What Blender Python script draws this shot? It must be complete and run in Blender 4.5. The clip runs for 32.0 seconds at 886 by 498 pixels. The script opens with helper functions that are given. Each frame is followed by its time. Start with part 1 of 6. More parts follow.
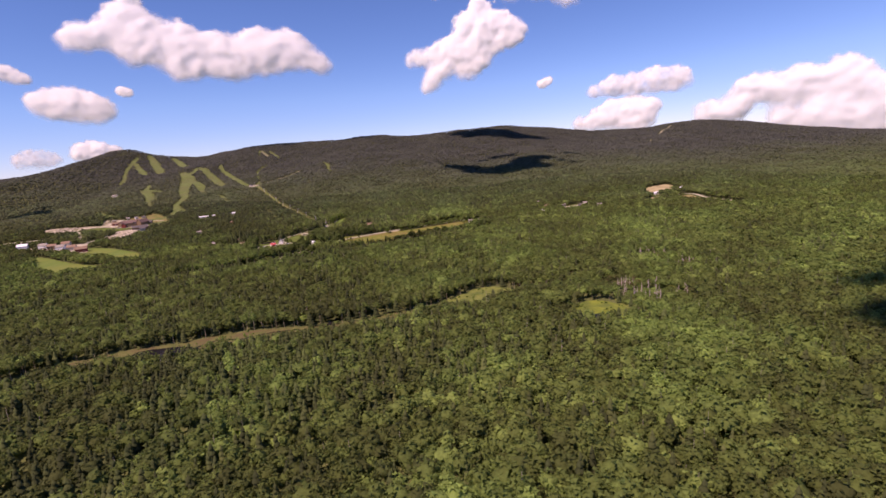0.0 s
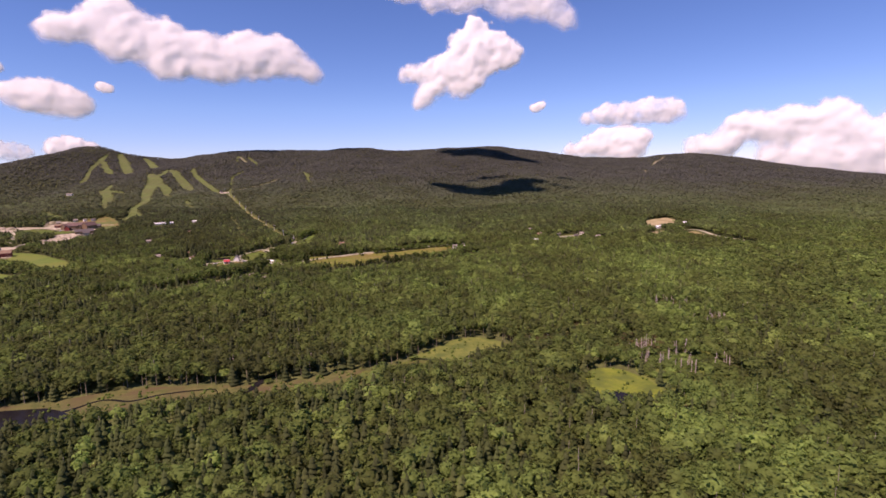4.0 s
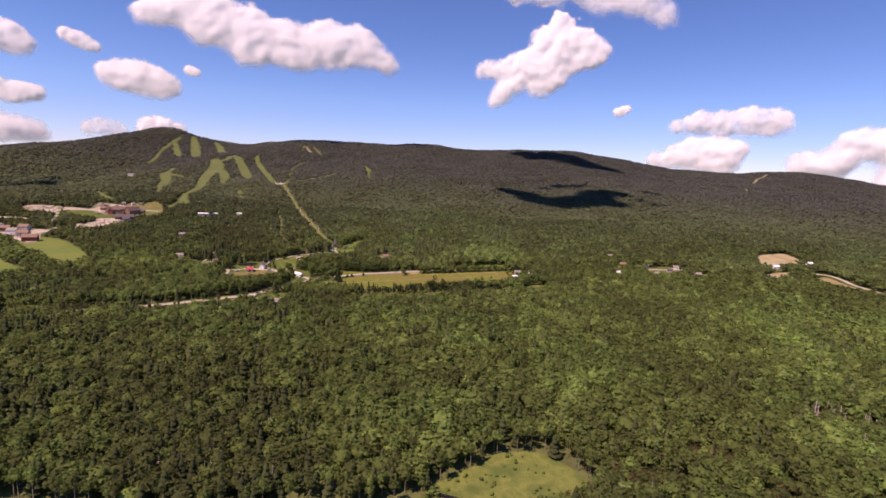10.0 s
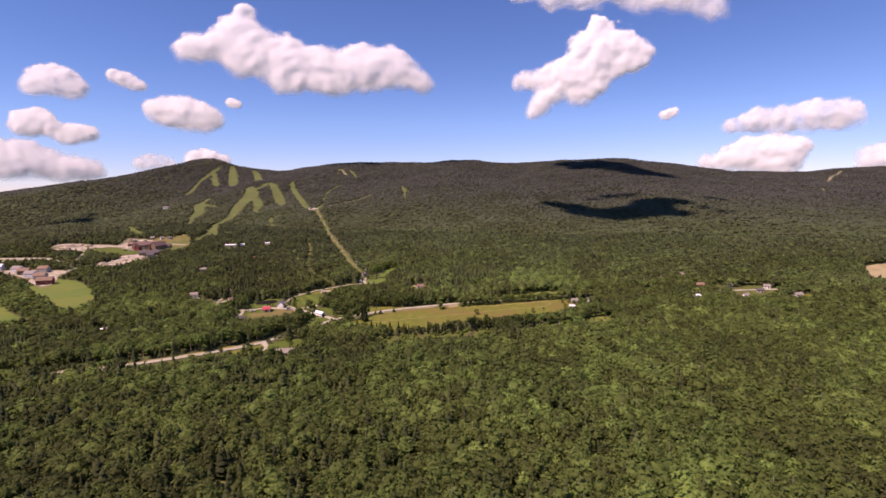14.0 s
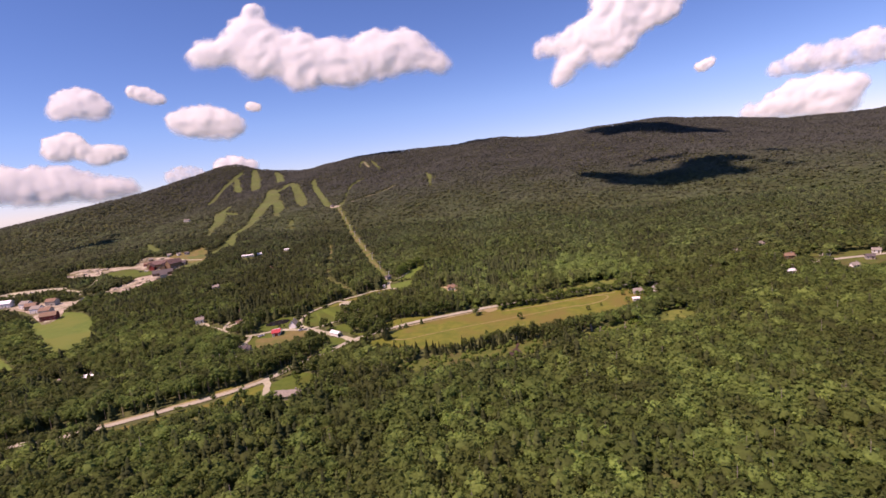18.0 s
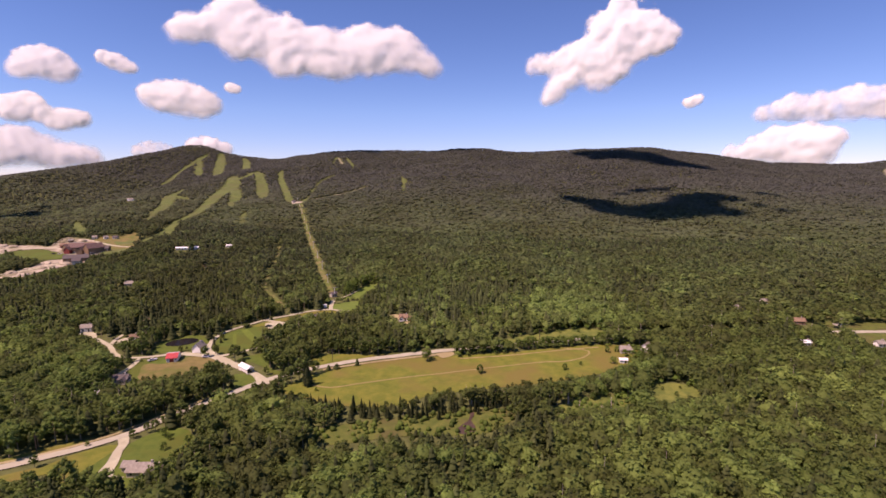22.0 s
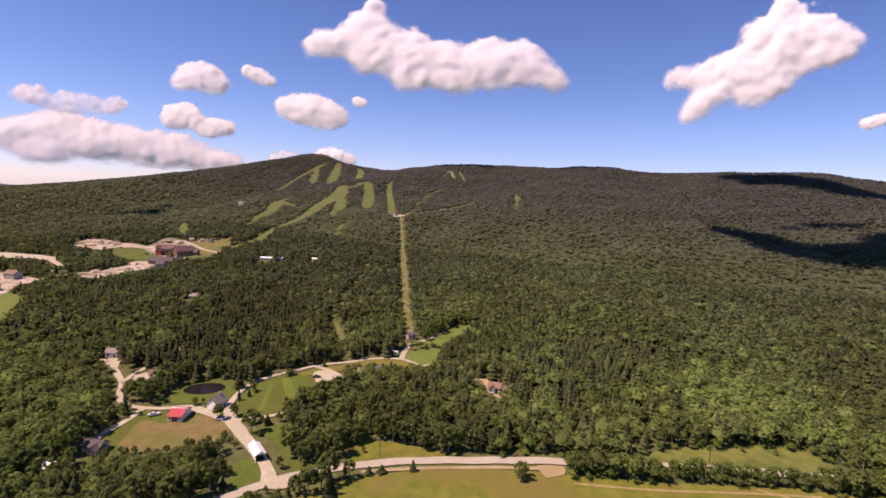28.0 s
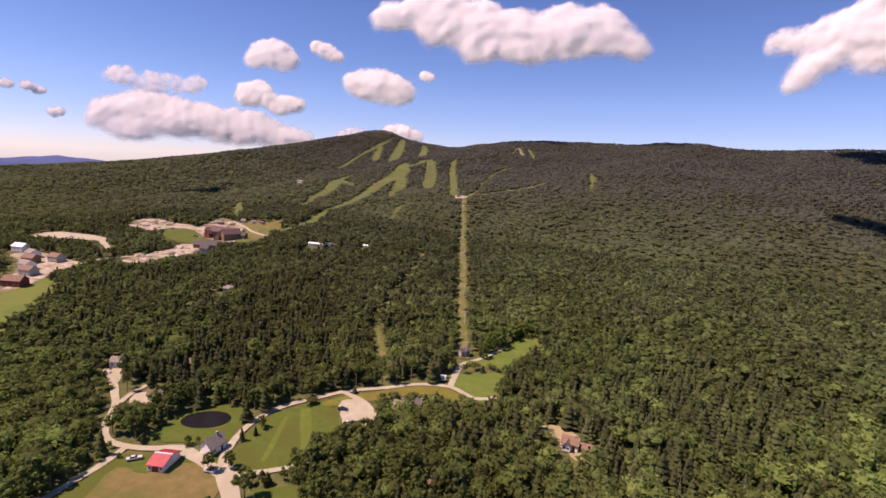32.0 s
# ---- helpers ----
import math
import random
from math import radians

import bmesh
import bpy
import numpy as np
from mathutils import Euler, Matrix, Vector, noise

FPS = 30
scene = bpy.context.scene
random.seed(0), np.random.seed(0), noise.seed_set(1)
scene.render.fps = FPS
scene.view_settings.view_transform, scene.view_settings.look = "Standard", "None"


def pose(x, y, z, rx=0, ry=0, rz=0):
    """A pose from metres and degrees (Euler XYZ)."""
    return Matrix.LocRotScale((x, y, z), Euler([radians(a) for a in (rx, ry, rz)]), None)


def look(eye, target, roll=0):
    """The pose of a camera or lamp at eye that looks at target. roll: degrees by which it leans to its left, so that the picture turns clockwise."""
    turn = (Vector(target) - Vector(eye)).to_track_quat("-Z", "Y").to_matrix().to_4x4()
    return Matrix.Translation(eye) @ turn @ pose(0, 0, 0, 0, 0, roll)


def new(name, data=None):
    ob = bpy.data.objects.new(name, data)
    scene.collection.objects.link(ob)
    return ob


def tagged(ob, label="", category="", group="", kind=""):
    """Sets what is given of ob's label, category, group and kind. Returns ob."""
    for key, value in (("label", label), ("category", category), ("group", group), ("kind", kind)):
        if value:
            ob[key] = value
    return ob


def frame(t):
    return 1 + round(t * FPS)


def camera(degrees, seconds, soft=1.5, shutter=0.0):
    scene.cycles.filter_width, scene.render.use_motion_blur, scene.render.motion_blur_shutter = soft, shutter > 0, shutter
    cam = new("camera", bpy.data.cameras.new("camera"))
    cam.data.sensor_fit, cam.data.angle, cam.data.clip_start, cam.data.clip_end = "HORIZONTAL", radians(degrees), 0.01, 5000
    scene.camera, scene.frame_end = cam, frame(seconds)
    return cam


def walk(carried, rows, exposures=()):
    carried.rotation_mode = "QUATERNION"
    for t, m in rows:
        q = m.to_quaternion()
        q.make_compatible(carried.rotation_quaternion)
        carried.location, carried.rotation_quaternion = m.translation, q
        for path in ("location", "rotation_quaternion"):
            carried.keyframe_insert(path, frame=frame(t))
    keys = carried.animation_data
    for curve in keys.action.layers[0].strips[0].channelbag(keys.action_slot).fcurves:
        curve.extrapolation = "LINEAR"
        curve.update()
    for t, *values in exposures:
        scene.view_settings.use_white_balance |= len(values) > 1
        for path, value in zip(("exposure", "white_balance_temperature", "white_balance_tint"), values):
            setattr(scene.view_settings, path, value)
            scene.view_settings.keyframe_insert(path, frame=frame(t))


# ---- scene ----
from mathutils.geometry import delaunay_2d_cdt

cam = camera(82.7, 32.0, soft=1.65)
# seconds, eye x, y, z in metres, yaw, pitch, roll in degrees
ROWS = [
    (0, 3.99, -0.79, 119.47, 1.05, -10.55, -4.74),
    (0.5, 4.57, 10.39, 119.17, 1.39, -9.93, -2.96),
    (1, 5.77, 22.15, 117.91, 1.84, -9.35, -3.24),
    (1.5, 5.98, 33.06, 117.11, 1.00, -8.11, -3.68),
    (2, 6.89, 43.71, 116.89, -0.61, -7.32, -2.44),
    (2.5, 7.94, 53.97, 117.16, -2.01, -6.38, -2.18),
    (3, 9.19, 64.99, 117.52, -1.63, -6.99, -1.22),
    (3.5, 9.78, 75.77, 116.93, -0.63, -7.44, -0.77),
    (4, 8.90, 87.89, 116.70, -0.87, -8.59, -1.20),
    (4.5, 10.03, 98.22, 117.41, 0.05, -8.19, -0.89),
    (5, 11.06, 108.51, 118.34, 0.80, -7.72, -0.70),
    (5.5, 12.64, 118.50, 119.22, 2.46, -6.13, 0.16),
    (6, 13.18, 128.60, 120.01, 2.98, -5.91, -0.13),
    (6.5, 13.96, 138.39, 120.86, 3.85, -5.79, -0.36),
    (7, 14.34, 148.15, 121.74, 4.67, -6.40, -0.31),
    (7.5, 14.38, 158.84, 122.41, 5.40, -6.71, 1.08),
    (8, 14.05, 168.35, 123.36, 4.64, -6.42, 1.44),
    (8.5, 14.41, 178.09, 124.51, 3.71, -7.07, 2.14),
    (9, 15.00, 187.99, 125.71, 4.17, -7.77, 2.77),
    (9.5, 15.10, 198.05, 126.96, 5.39, -8.00, 2.84),
    (10, 14.90, 207.26, 127.99, 6.54, -8.90, 2.59),
    (10.5, 13.61, 217.48, 127.95, 7.28, -8.68, 2.61),
    (11, 13.19, 227.87, 127.27, 8.61, -7.52, 3.29),
    (11.5, 11.14, 238.19, 126.33, 10.36, -6.62, 2.47),
    (12, 9.63, 247.07, 127.14, 10.75, -6.31, 1.58),
    (12.5, 9.43, 257.03, 126.86, 10.24, -6.32, 1.03),
    (13, 8.66, 266.82, 127.00, 10.17, -6.46, 0.51),
    (13.5, 8.74, 277.35, 127.46, 10.64, -6.77, -0.13),
    (14, 7.49, 286.98, 127.39, 11.56, -7.10, -0.58),
    (14.5, 6.33, 297.36, 127.01, 12.35, -6.87, -1.05),
    (15, 5.68, 306.56, 128.60, 12.79, -8.19, -2.61),
    (15.5, 4.32, 316.18, 128.84, 13.16, -8.40, -3.19),
    (16, 2.96, 325.79, 129.08, 13.62, -8.78, -3.86),
    (16.5, 1.36, 335.40, 128.05, 14.10, -8.03, -3.84),
    (17, -0.23, 345.08, 128.09, 15.03, -8.75, -4.75),
    (17.5, -1.27, 354.58, 128.44, 15.38, -9.21, -6.04),
    (18, -3.01, 364.50, 128.02, 15.76, -8.74, -6.64),
    (18.5, -4.57, 374.49, 127.70, 17.05, -8.45, -7.12),
    (19, -5.85, 384.31, 127.34, 18.55, -8.35, -7.56),
    (19.5, -6.46, 394.00, 128.03, 18.15, -8.33, -8.39),
    (20, -6.92, 404.45, 128.93, 16.19, -9.09, -6.42),
    (20.5, -7.18, 414.45, 129.61, 13.69, -9.11, -3.91),
    (21, -8.02, 424.84, 129.56, 12.58, -8.82, -1.92),
    (21.5, -9.86, 435.25, 128.82, 12.69, -8.03, -0.74),
    (22, -10.69, 445.65, 128.69, 12.71, -8.16, -0.16),
    (22.5, -12.72, 455.47, 128.16, 12.93, -8.25, 0.83),
    (23, -13.99, 465.17, 127.96, 13.29, -7.92, 2.75),
    (23.5, -15.45, 474.64, 127.81, 13.22, -8.11, 4.43),
    (24, -17.26, 483.92, 127.43, 13.75, -7.99, 6.69),
    (24.5, -19.33, 493.17, 126.98, 14.76, -8.10, 7.27),
    (25, -21.15, 502.76, 126.89, 16.56, -8.32, 6.57),
    (25.5, -23.50, 512.42, 126.32, 18.74, -8.33, 5.75),
    (26, -26.10, 521.07, 125.48, 21.15, -9.13, 4.58),
    (26.5, -28.93, 530.00, 125.59, 22.70, -8.70, 4.17),
    (27, -32.01, 538.83, 125.69, 24.02, -8.21, 3.69),
    (27.5, -35.69, 549.13, 126.06, 24.28, -6.84, 3.74),
    (28, -39.21, 557.91, 125.89, 25.45, -6.46, 2.62),
    (28.5, -42.86, 566.30, 126.13, 25.65, -6.11, 1.81),
    (29, -46.81, 575.14, 125.99, 25.22, -6.20, 2.61),
    (29.5, -50.70, 583.54, 126.21, 24.80, -6.27, 2.25),
    (30, -54.50, 591.46, 126.49, 24.36, -6.46, 2.04),
    (30.5, -58.74, 599.44, 127.31, 24.65, -6.68, 2.71),
    (31, -62.15, 607.44, 128.22, 26.49, -7.42, 2.52),
    (31.5, -66.08, 615.25, 129.52, 29.49, -8.77, 2.69),
    (32, -69.60, 623.59, 130.07, 32.86, -9.39, 2.92),
]
walk(cam, [(t, pose(x, y, z, 90 + pitch, 0, yaw) @ pose(0, 0, 0, 0, 0, roll)) for t, x, y, z, yaw, pitch, roll in ROWS],
     [(0, 0.50, 7650, 52), (14, 0.50, 7650, 52), (25, 0.55, 8000, 52), (32, 0.50, 8000, 52)])

# ---- sky and sun: early afternoon, from the left and a little behind the flight line ----
SUN_WAY = Vector((-0.41, -0.35, 0.84)).normalized()
world = bpy.data.worlds.new("sky")
scene.world = world
world.use_nodes = True
sky = world.node_tree.nodes.new("ShaderNodeTexSky")
sky.sky_type, sky.sun_disc = "NISHITA", False
sky.sun_elevation, sky.sun_rotation = math.asin(SUN_WAY.z), math.atan2(SUN_WAY.x, SUN_WAY.y)
sky.altitude, sky.air_density, sky.dust_density, sky.ozone_density = 2600, 1.0, 0.05, 4.5
world.node_tree.nodes["Background"].inputs["Strength"].default_value = 0.116
deeper = world.node_tree.nodes.new("ShaderNodeHueSaturation")
deeper.inputs["Saturation"].default_value = 1.2
deeper.inputs["Hue"].default_value = 0.499
world.node_tree.links.new(sky.outputs["Color"], deeper.inputs["Color"])
# the air near the horizon is pale blue, not white
lie, part_of, level, tint = (world.node_tree.nodes.new("ShaderNode" + q) for q in ("TexCoord", "SeparateXYZ", "ValToRGB", "Mix"))
world.node_tree.links.new(lie.outputs["Generated"], part_of.inputs[0])
world.node_tree.links.new(part_of.outputs["Z"], level.inputs["Fac"])
ends = level.color_ramp.elements
ends[0].position, ends[0].color = 0.0, (0.62, 0.70, 0.84, 1)
ends[1].position, ends[1].color = 0.36, (0.86, 0.90, 0.96, 1)
ends.new(0.12).color = (0.82, 0.91, 0.96, 1)
tint.data_type, tint.blend_type, tint.inputs["Factor"].default_value = "RGBA", "MULTIPLY", 1.0
world.node_tree.links.new(deeper.outputs["Color"], tint.inputs[6])
world.node_tree.links.new(level.outputs["Color"], tint.inputs[7])
world.node_tree.links.new(tint.outputs[2], world.node_tree.nodes["Background"].inputs["Color"])
sun = new("sun", bpy.data.lights.new("sun", "SUN"))
sun.data.energy, sun.data.angle, sun.data.color = 4.5, radians(0.53), (1.0, 0.93, 0.82)
sun.matrix_world = look(SUN_WAY * 4000, (0, 0, 0))

# ---- materials ----


def material(name, low, high, size, rough=0.9, fine=0.0, bump=0.0, third=None, big=0.0, spread=(0.35, 0.65), gloss=0.2):
    """A surface whose colour runs from low to high with a noise of that size in metres, with a larger mottling and fine relief."""
    m = bpy.data.materials.new(name)
    m.use_nodes = True
    n, l = m.node_tree.nodes, m.node_tree.links
    b = n["Principled BSDF"]
    b.inputs["Roughness"].default_value = rough
    b.inputs["Specular IOR Level"].default_value = gloss
    place = n.new("ShaderNodeNewGeometry")
    tex = n.new("ShaderNodeTexNoise")
    tex.inputs["Scale"].default_value, tex.inputs["Detail"].default_value, tex.inputs["Roughness"].default_value = 1.0 / size, 6.0, 0.65
    l.new(place.outputs["Position"], tex.inputs["Vector"])
    ramp = n.new("ShaderNodeValToRGB")
    ramp.color_ramp.elements[0].position, ramp.color_ramp.elements[1].position = spread
    ramp.color_ramp.elements[0].color, ramp.color_ramp.elements[1].color = (*low, 1), (*high, 1)
    l.new(tex.outputs["Fac"], ramp.inputs["Fac"])
    last = ramp.outputs["Color"]
    if third:
        tex2 = n.new("ShaderNodeTexNoise")
        tex2.inputs["Scale"].default_value, tex2.inputs["Detail"].default_value = 1.0 / (big or size * 6), 4.0
        l.new(place.outputs["Position"], tex2.inputs["Vector"])
        step = n.new("ShaderNodeValToRGB")
        step.color_ramp.elements[0].position, step.color_ramp.elements[1].position = 0.46, 0.62
        l.new(tex2.outputs["Fac"], step.inputs["Fac"])
        mix = n.new("ShaderNodeMix")
        mix.data_type = "RGBA"
        l.new(step.outputs["Color"], mix.inputs["Factor"])
        l.new(last, mix.inputs[6])
        mix.inputs[7].default_value = (*third, 1)
        last = mix.outputs[2]
    l.new(last, b.inputs["Base Color"])
    if bump:
        t3 = n.new("ShaderNodeTexNoise")
        t3.inputs["Scale"].default_value, t3.inputs["Detail"].default_value = 1.0 / (fine or size / 5), 5.0
        l.new(place.outputs["Position"], t3.inputs["Vector"])
        bm_ = n.new("ShaderNodeBump")
        bm_.inputs["Distance"].default_value = bump
        l.new(t3.outputs["Fac"], bm_.inputs["Height"])
        l.new(bm_.outputs["Normal"], b.inputs["Normal"])
    return m


def leaf_material(name, palette, hazed=None, bump=0.6):
    """Foliage. The tone of each tree comes from its own value, stands from a large noise, leaf clumps from small ones;
    on the mountain a greyer palette takes over, stand by stand, with the haze of distance mixed into its colours."""
    m = bpy.data.materials.new(name)
    m.use_nodes = True
    n, l = m.node_tree.nodes, m.node_tree.links
    b = n["Principled BSDF"]
    b.inputs["Roughness"].default_value = 0.75
    b.inputs["Specular IOR Level"].default_value = 0.12
    place = n.new("ShaderNodeNewGeometry")
    tone = n.new("ShaderNodeAttribute")
    tone.attribute_name = "tone"

    def noise_of(scale, detail, rough=0.5):
        t = n.new("ShaderNodeTexNoise")
        t.inputs["Scale"].default_value, t.inputs["Detail"].default_value, t.inputs["Roughness"].default_value = scale, detail, rough
        l.new(place.outputs["Position"], t.inputs["Vector"])
        return t.outputs["Fac"]

    def sum_of(value, factor, other):
        s = n.new("ShaderNodeMath")
        s.operation = "MULTIPLY_ADD"
        l.new(value, s.inputs[0])
        s.inputs[1].default_value = factor
        if isinstance(other, float):
            s.inputs[2].default_value = other
        else:
            l.new(other, s.inputs[2])
        return s.outputs[0]

    clump, stand = noise_of(0.55, 5.0, 0.7), noise_of(0.012, 3.0)
    value = sum_of(tone.outputs["Fac"], 0.75, sum_of(clump, 0.7, sum_of(stand, 0.85, -0.625)))

    def ramp_of(colours):
        r = n.new("ShaderNodeValToRGB")
        e = r.color_ramp.elements
        e[0].position, e[0].color = 0.28, (*colours[0], 1)
        e[1].position, e[1].color = 0.95, (*colours[-1], 1)
        for k, c in enumerate(colours[1:-1]):
            e.new(0.28 + 0.67 * (k + 1) / (len(colours) - 1)).color = (*c, 1)
        l.new(value, r.inputs["Fac"])
        return r.outputs["Color"]

    # greener stands and olive ones
    greener = n.new("ShaderNodeMapRange")
    l.new(noise_of(0.011, 2.0), greener.inputs["Value"])
    greener.inputs["From Min"].default_value, greener.inputs["From Max"].default_value = 0.47, 0.60
    both = n.new("ShaderNodeMix")
    both.data_type = "RGBA"
    l.new(greener.outputs[0], both.inputs["Factor"])
    l.new(ramp_of([(r * 1.33, g * 1.37, b_ * 1.7) for r, g, b_ in palette]), both.inputs[6])
    l.new(ramp_of([(r * 1.38, g * 1.54, b_ * 1.85) for r, g, b_ in palette]), both.inputs[7])
    last = both.outputs[2]
    if hazed:
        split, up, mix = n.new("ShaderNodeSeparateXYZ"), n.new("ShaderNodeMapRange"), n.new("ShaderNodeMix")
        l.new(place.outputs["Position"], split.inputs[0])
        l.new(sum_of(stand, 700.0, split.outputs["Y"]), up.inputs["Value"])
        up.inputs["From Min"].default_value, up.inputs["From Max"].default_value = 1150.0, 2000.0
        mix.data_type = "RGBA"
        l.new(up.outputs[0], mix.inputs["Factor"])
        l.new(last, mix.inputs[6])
        l.new(ramp_of(hazed), mix.inputs[7])
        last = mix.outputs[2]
    l.new(last, b.inputs["Base Color"])
    relief = n.new("ShaderNodeBump")
    relief.inputs["Distance"].default_value, relief.inputs["Strength"].default_value = bump, 1.0
    l.new(noise_of(0.9, 4.0, 0.65), relief.inputs["Height"])
    l.new(relief.outputs["Normal"], b.inputs["Normal"])
    # leaves let some of the light through
    thin, blend = n.new("ShaderNodeBsdfTranslucent"), n.new("ShaderNodeMixShader")
    blend.inputs["Fac"].default_value = 0.5
    l.new(last, thin.inputs["Color"])
    l.new(b.outputs[0], blend.inputs[1])
    l.new(thin.outputs[0], blend.inputs[2])
    l.new(blend.outputs[0], n["Material Output"].inputs["Surface"])
    return m


FOREST_FLOOR = material("forest_floor", (0.060, 0.072, 0.024), (0.105, 0.122, 0.040), 6, 0.95, bump=0.3)
# greyed and blued: the haze of distance is mixed into these foliage colours
HAZY_UPLAND = ((0.080, 0.088, 0.078), (0.092, 0.102, 0.086), (0.106, 0.118, 0.092), (0.126, 0.145, 0.100))
HAZY_UPLAND_DARK = tuple(tuple(0.7 * q for q in c) for c in HAZY_UPLAND)
BROADLEAF = leaf_material("broadleaf_foliage", ((0.060, 0.072, 0.019), (0.086, 0.112, 0.024), (0.116, 0.161, 0.034), (0.190, 0.258, 0.053)), HAZY_UPLAND)
NEEDLES = leaf_material("needle_foliage", ((0.042, 0.051, 0.017), (0.057, 0.071, 0.022), (0.080, 0.097, 0.028), (0.119, 0.141, 0.040)), HAZY_UPLAND_DARK)
SHRUB = leaf_material("shrub_foliage", ((0.059, 0.084, 0.018), (0.086, 0.128, 0.023), (0.122, 0.176, 0.030), (0.173, 0.236, 0.042)))
RUSSET = leaf_material("russet_brush", ((0.075, 0.060, 0.022), (0.105, 0.085, 0.028), (0.130, 0.115, 0.034), (0.150, 0.150, 0.036)))
BARK = material("bark", (0.140, 0.120, 0.083), (0.270, 0.240, 0.165), 0.8, 0.9)
DEADWOOD = material("dead_wood", (0.30, 0.255, 0.22), (0.46, 0.40, 0.35), 1.0, 0.9)
HAYFIELD = material("hay_meadow", (0.088, 0.116, 0.016), (0.152, 0.158, 0.026), 6, bump=0.2, fine=0.6, third=(0.142, 0.122, 0.030), big=30)
MOWN = material("fresh_mown_lawn", (0.078, 0.124, 0.018), (0.106, 0.152, 0.024), 4, bump=0.08, fine=0.5, third=(0.090, 0.128, 0.019), big=14)
LAWN = material("mown_lawn", (0.058, 0.094, 0.014), (0.084, 0.124, 0.020), 4, bump=0.08, fine=0.5, third=(0.072, 0.092, 0.015), big=16)
PASTURE = material("pasture", (0.076, 0.128, 0.022), (0.108, 0.160, 0.030), 9, bump=0.1, fine=0.8, third=(0.120, 0.152, 0.030), big=50)
YELLOW_BOG = material("yellow_bog", (0.105, 0.150, 0.018), (0.165, 0.195, 0.028), 4, bump=0.35, fine=1.0, third=(0.082, 0.115, 0.022), big=11)
PADDOCK = material("dry_paddock", (0.125, 0.108, 0.036), (0.178, 0.145, 0.052), 5, bump=0.1, fine=0.5, third=(0.100, 0.115, 0.027), big=16)
MARSH = material("marsh_sedge", (0.066, 0.080, 0.022), (0.120, 0.118, 0.038), 5, bump=0.3, fine=1.0, third=(0.092, 0.074, 0.032), big=17)
BRUSHY = material("brushy_sedge", (0.062, 0.090, 0.018), (0.110, 0.128, 0.028), 4, bump=0.35, fine=1.0, third=(0.085, 0.082, 0.026), big=14)
BRIGHT_BOG = material("bright_bog", (0.090, 0.122, 0.026), (0.152, 0.172, 0.040), 4, bump=0.35, fine=1.0, third=(0.072, 0.104, 0.024), big=12)
PISTE = material("piste_grass", (0.062, 0.096, 0.022), (0.112, 0.142, 0.040), 12, bump=0.5, fine=2.0, third=(0.088, 0.104, 0.034), big=40)
ROCKY = material("stony_grass", (0.15, 0.145, 0.095), (0.26, 0.235, 0.165), 7, bump=0.4, fine=2.0, third=(0.12, 0.13, 0.065), big=25)
LIFT_CUT = material("lift_cut_grass", (0.080, 0.114, 0.026), (0.126, 0.150, 0.040), 5, bump=0.4, fine=1.5, third=(0.165, 0.148, 0.062), big=15)
GRAVEL = material("gravel", (0.30, 0.295, 0.205), (0.40, 0.39, 0.28), 3, bump=0.03, fine=0.3, third=(0.33, 0.315, 0.22), big=12)
ASPHALT = material("worn_asphalt", (0.29, 0.285, 0.215), (0.36, 0.35, 0.27), 4, 0.85, bump=0.02, fine=0.2, third=(0.32, 0.31, 0.235), big=18)
SAND = material("bare_sand", (0.26, 0.225, 0.115), (0.345, 0.30, 0.165), 5, bump=0.1, fine=0.8, third=(0.24, 0.20, 0.10), big=20)
EARTH = material("bare_earth", (0.22, 0.19, 0.135), (0.48, 0.43, 0.335), 5, bump=0.4, fine=2.0, third=(0.150, 0.140, 0.075), big=17)
TRACK = material("trodden_track", (0.20, 0.175, 0.065), (0.27, 0.225, 0.095), 3, bump=0.03, fine=0.4)
WATER = material("peat_water", (0.010, 0.010, 0.011), (0.017, 0.016, 0.016), 8, 0.22, bump=0.02, fine=0.6, gloss=0.05)
MUD = material("wet_mud", (0.045, 0.032, 0.024), (0.075, 0.050, 0.038), 4, 0.5, bump=0.05)
RED_METAL = material("red_metal_roof", (0.40, 0.05, 0.05), (0.48, 0.08, 0.078), 2, 0.45, gloss=0.4)
WHITE_PAINT = material("white_paint", (0.72, 0.71, 0.68), (0.82, 0.81, 0.78), 2, 0.6)
WHITE_METAL = material("white_metal_roof", (0.66, 0.69, 0.72), (0.78, 0.80, 0.82), 3, 0.4, gloss=0.4)
GREY_SHINGLE = material("grey_shingle", (0.19, 0.172, 0.145), (0.28, 0.258, 0.222), 1.2, 0.9, bump=0.03, fine=0.3)
DARK_SHINGLE = material("dark_shingle", (0.075, 0.065, 0.065), (0.13, 0.115, 0.11), 1.2, 0.9, bump=0.03, fine=0.3)
BROWN_SHINGLE = material("brown_shingle", (0.17, 0.112, 0.075), (0.26, 0.178, 0.125), 1.2, 0.9, bump=0.03, fine=0.3)
LODGE_SHINGLE = material("lodge_shingle", (0.105, 0.066, 0.060), (0.17, 0.115, 0.10), 1.6, 0.9, bump=0.03, fine=0.3)
GREY_SIDING = material("grey_siding", (0.36, 0.34, 0.29), (0.46, 0.43, 0.37), 1.5, 0.8)
BROWN_SIDING = material("brown_siding", (0.16, 0.105, 0.06), (0.24, 0.155, 0.095), 1.5, 0.8)
RED_SIDING = material("barn_red_siding", (0.24, 0.05, 0.04), (0.32, 0.075, 0.06), 1.5, 0.8)
DARK_GLASS = material("window_glass", (0.02, 0.025, 0.03), (0.03, 0.035, 0.04), 1.0, 0.08, gloss=0.5)
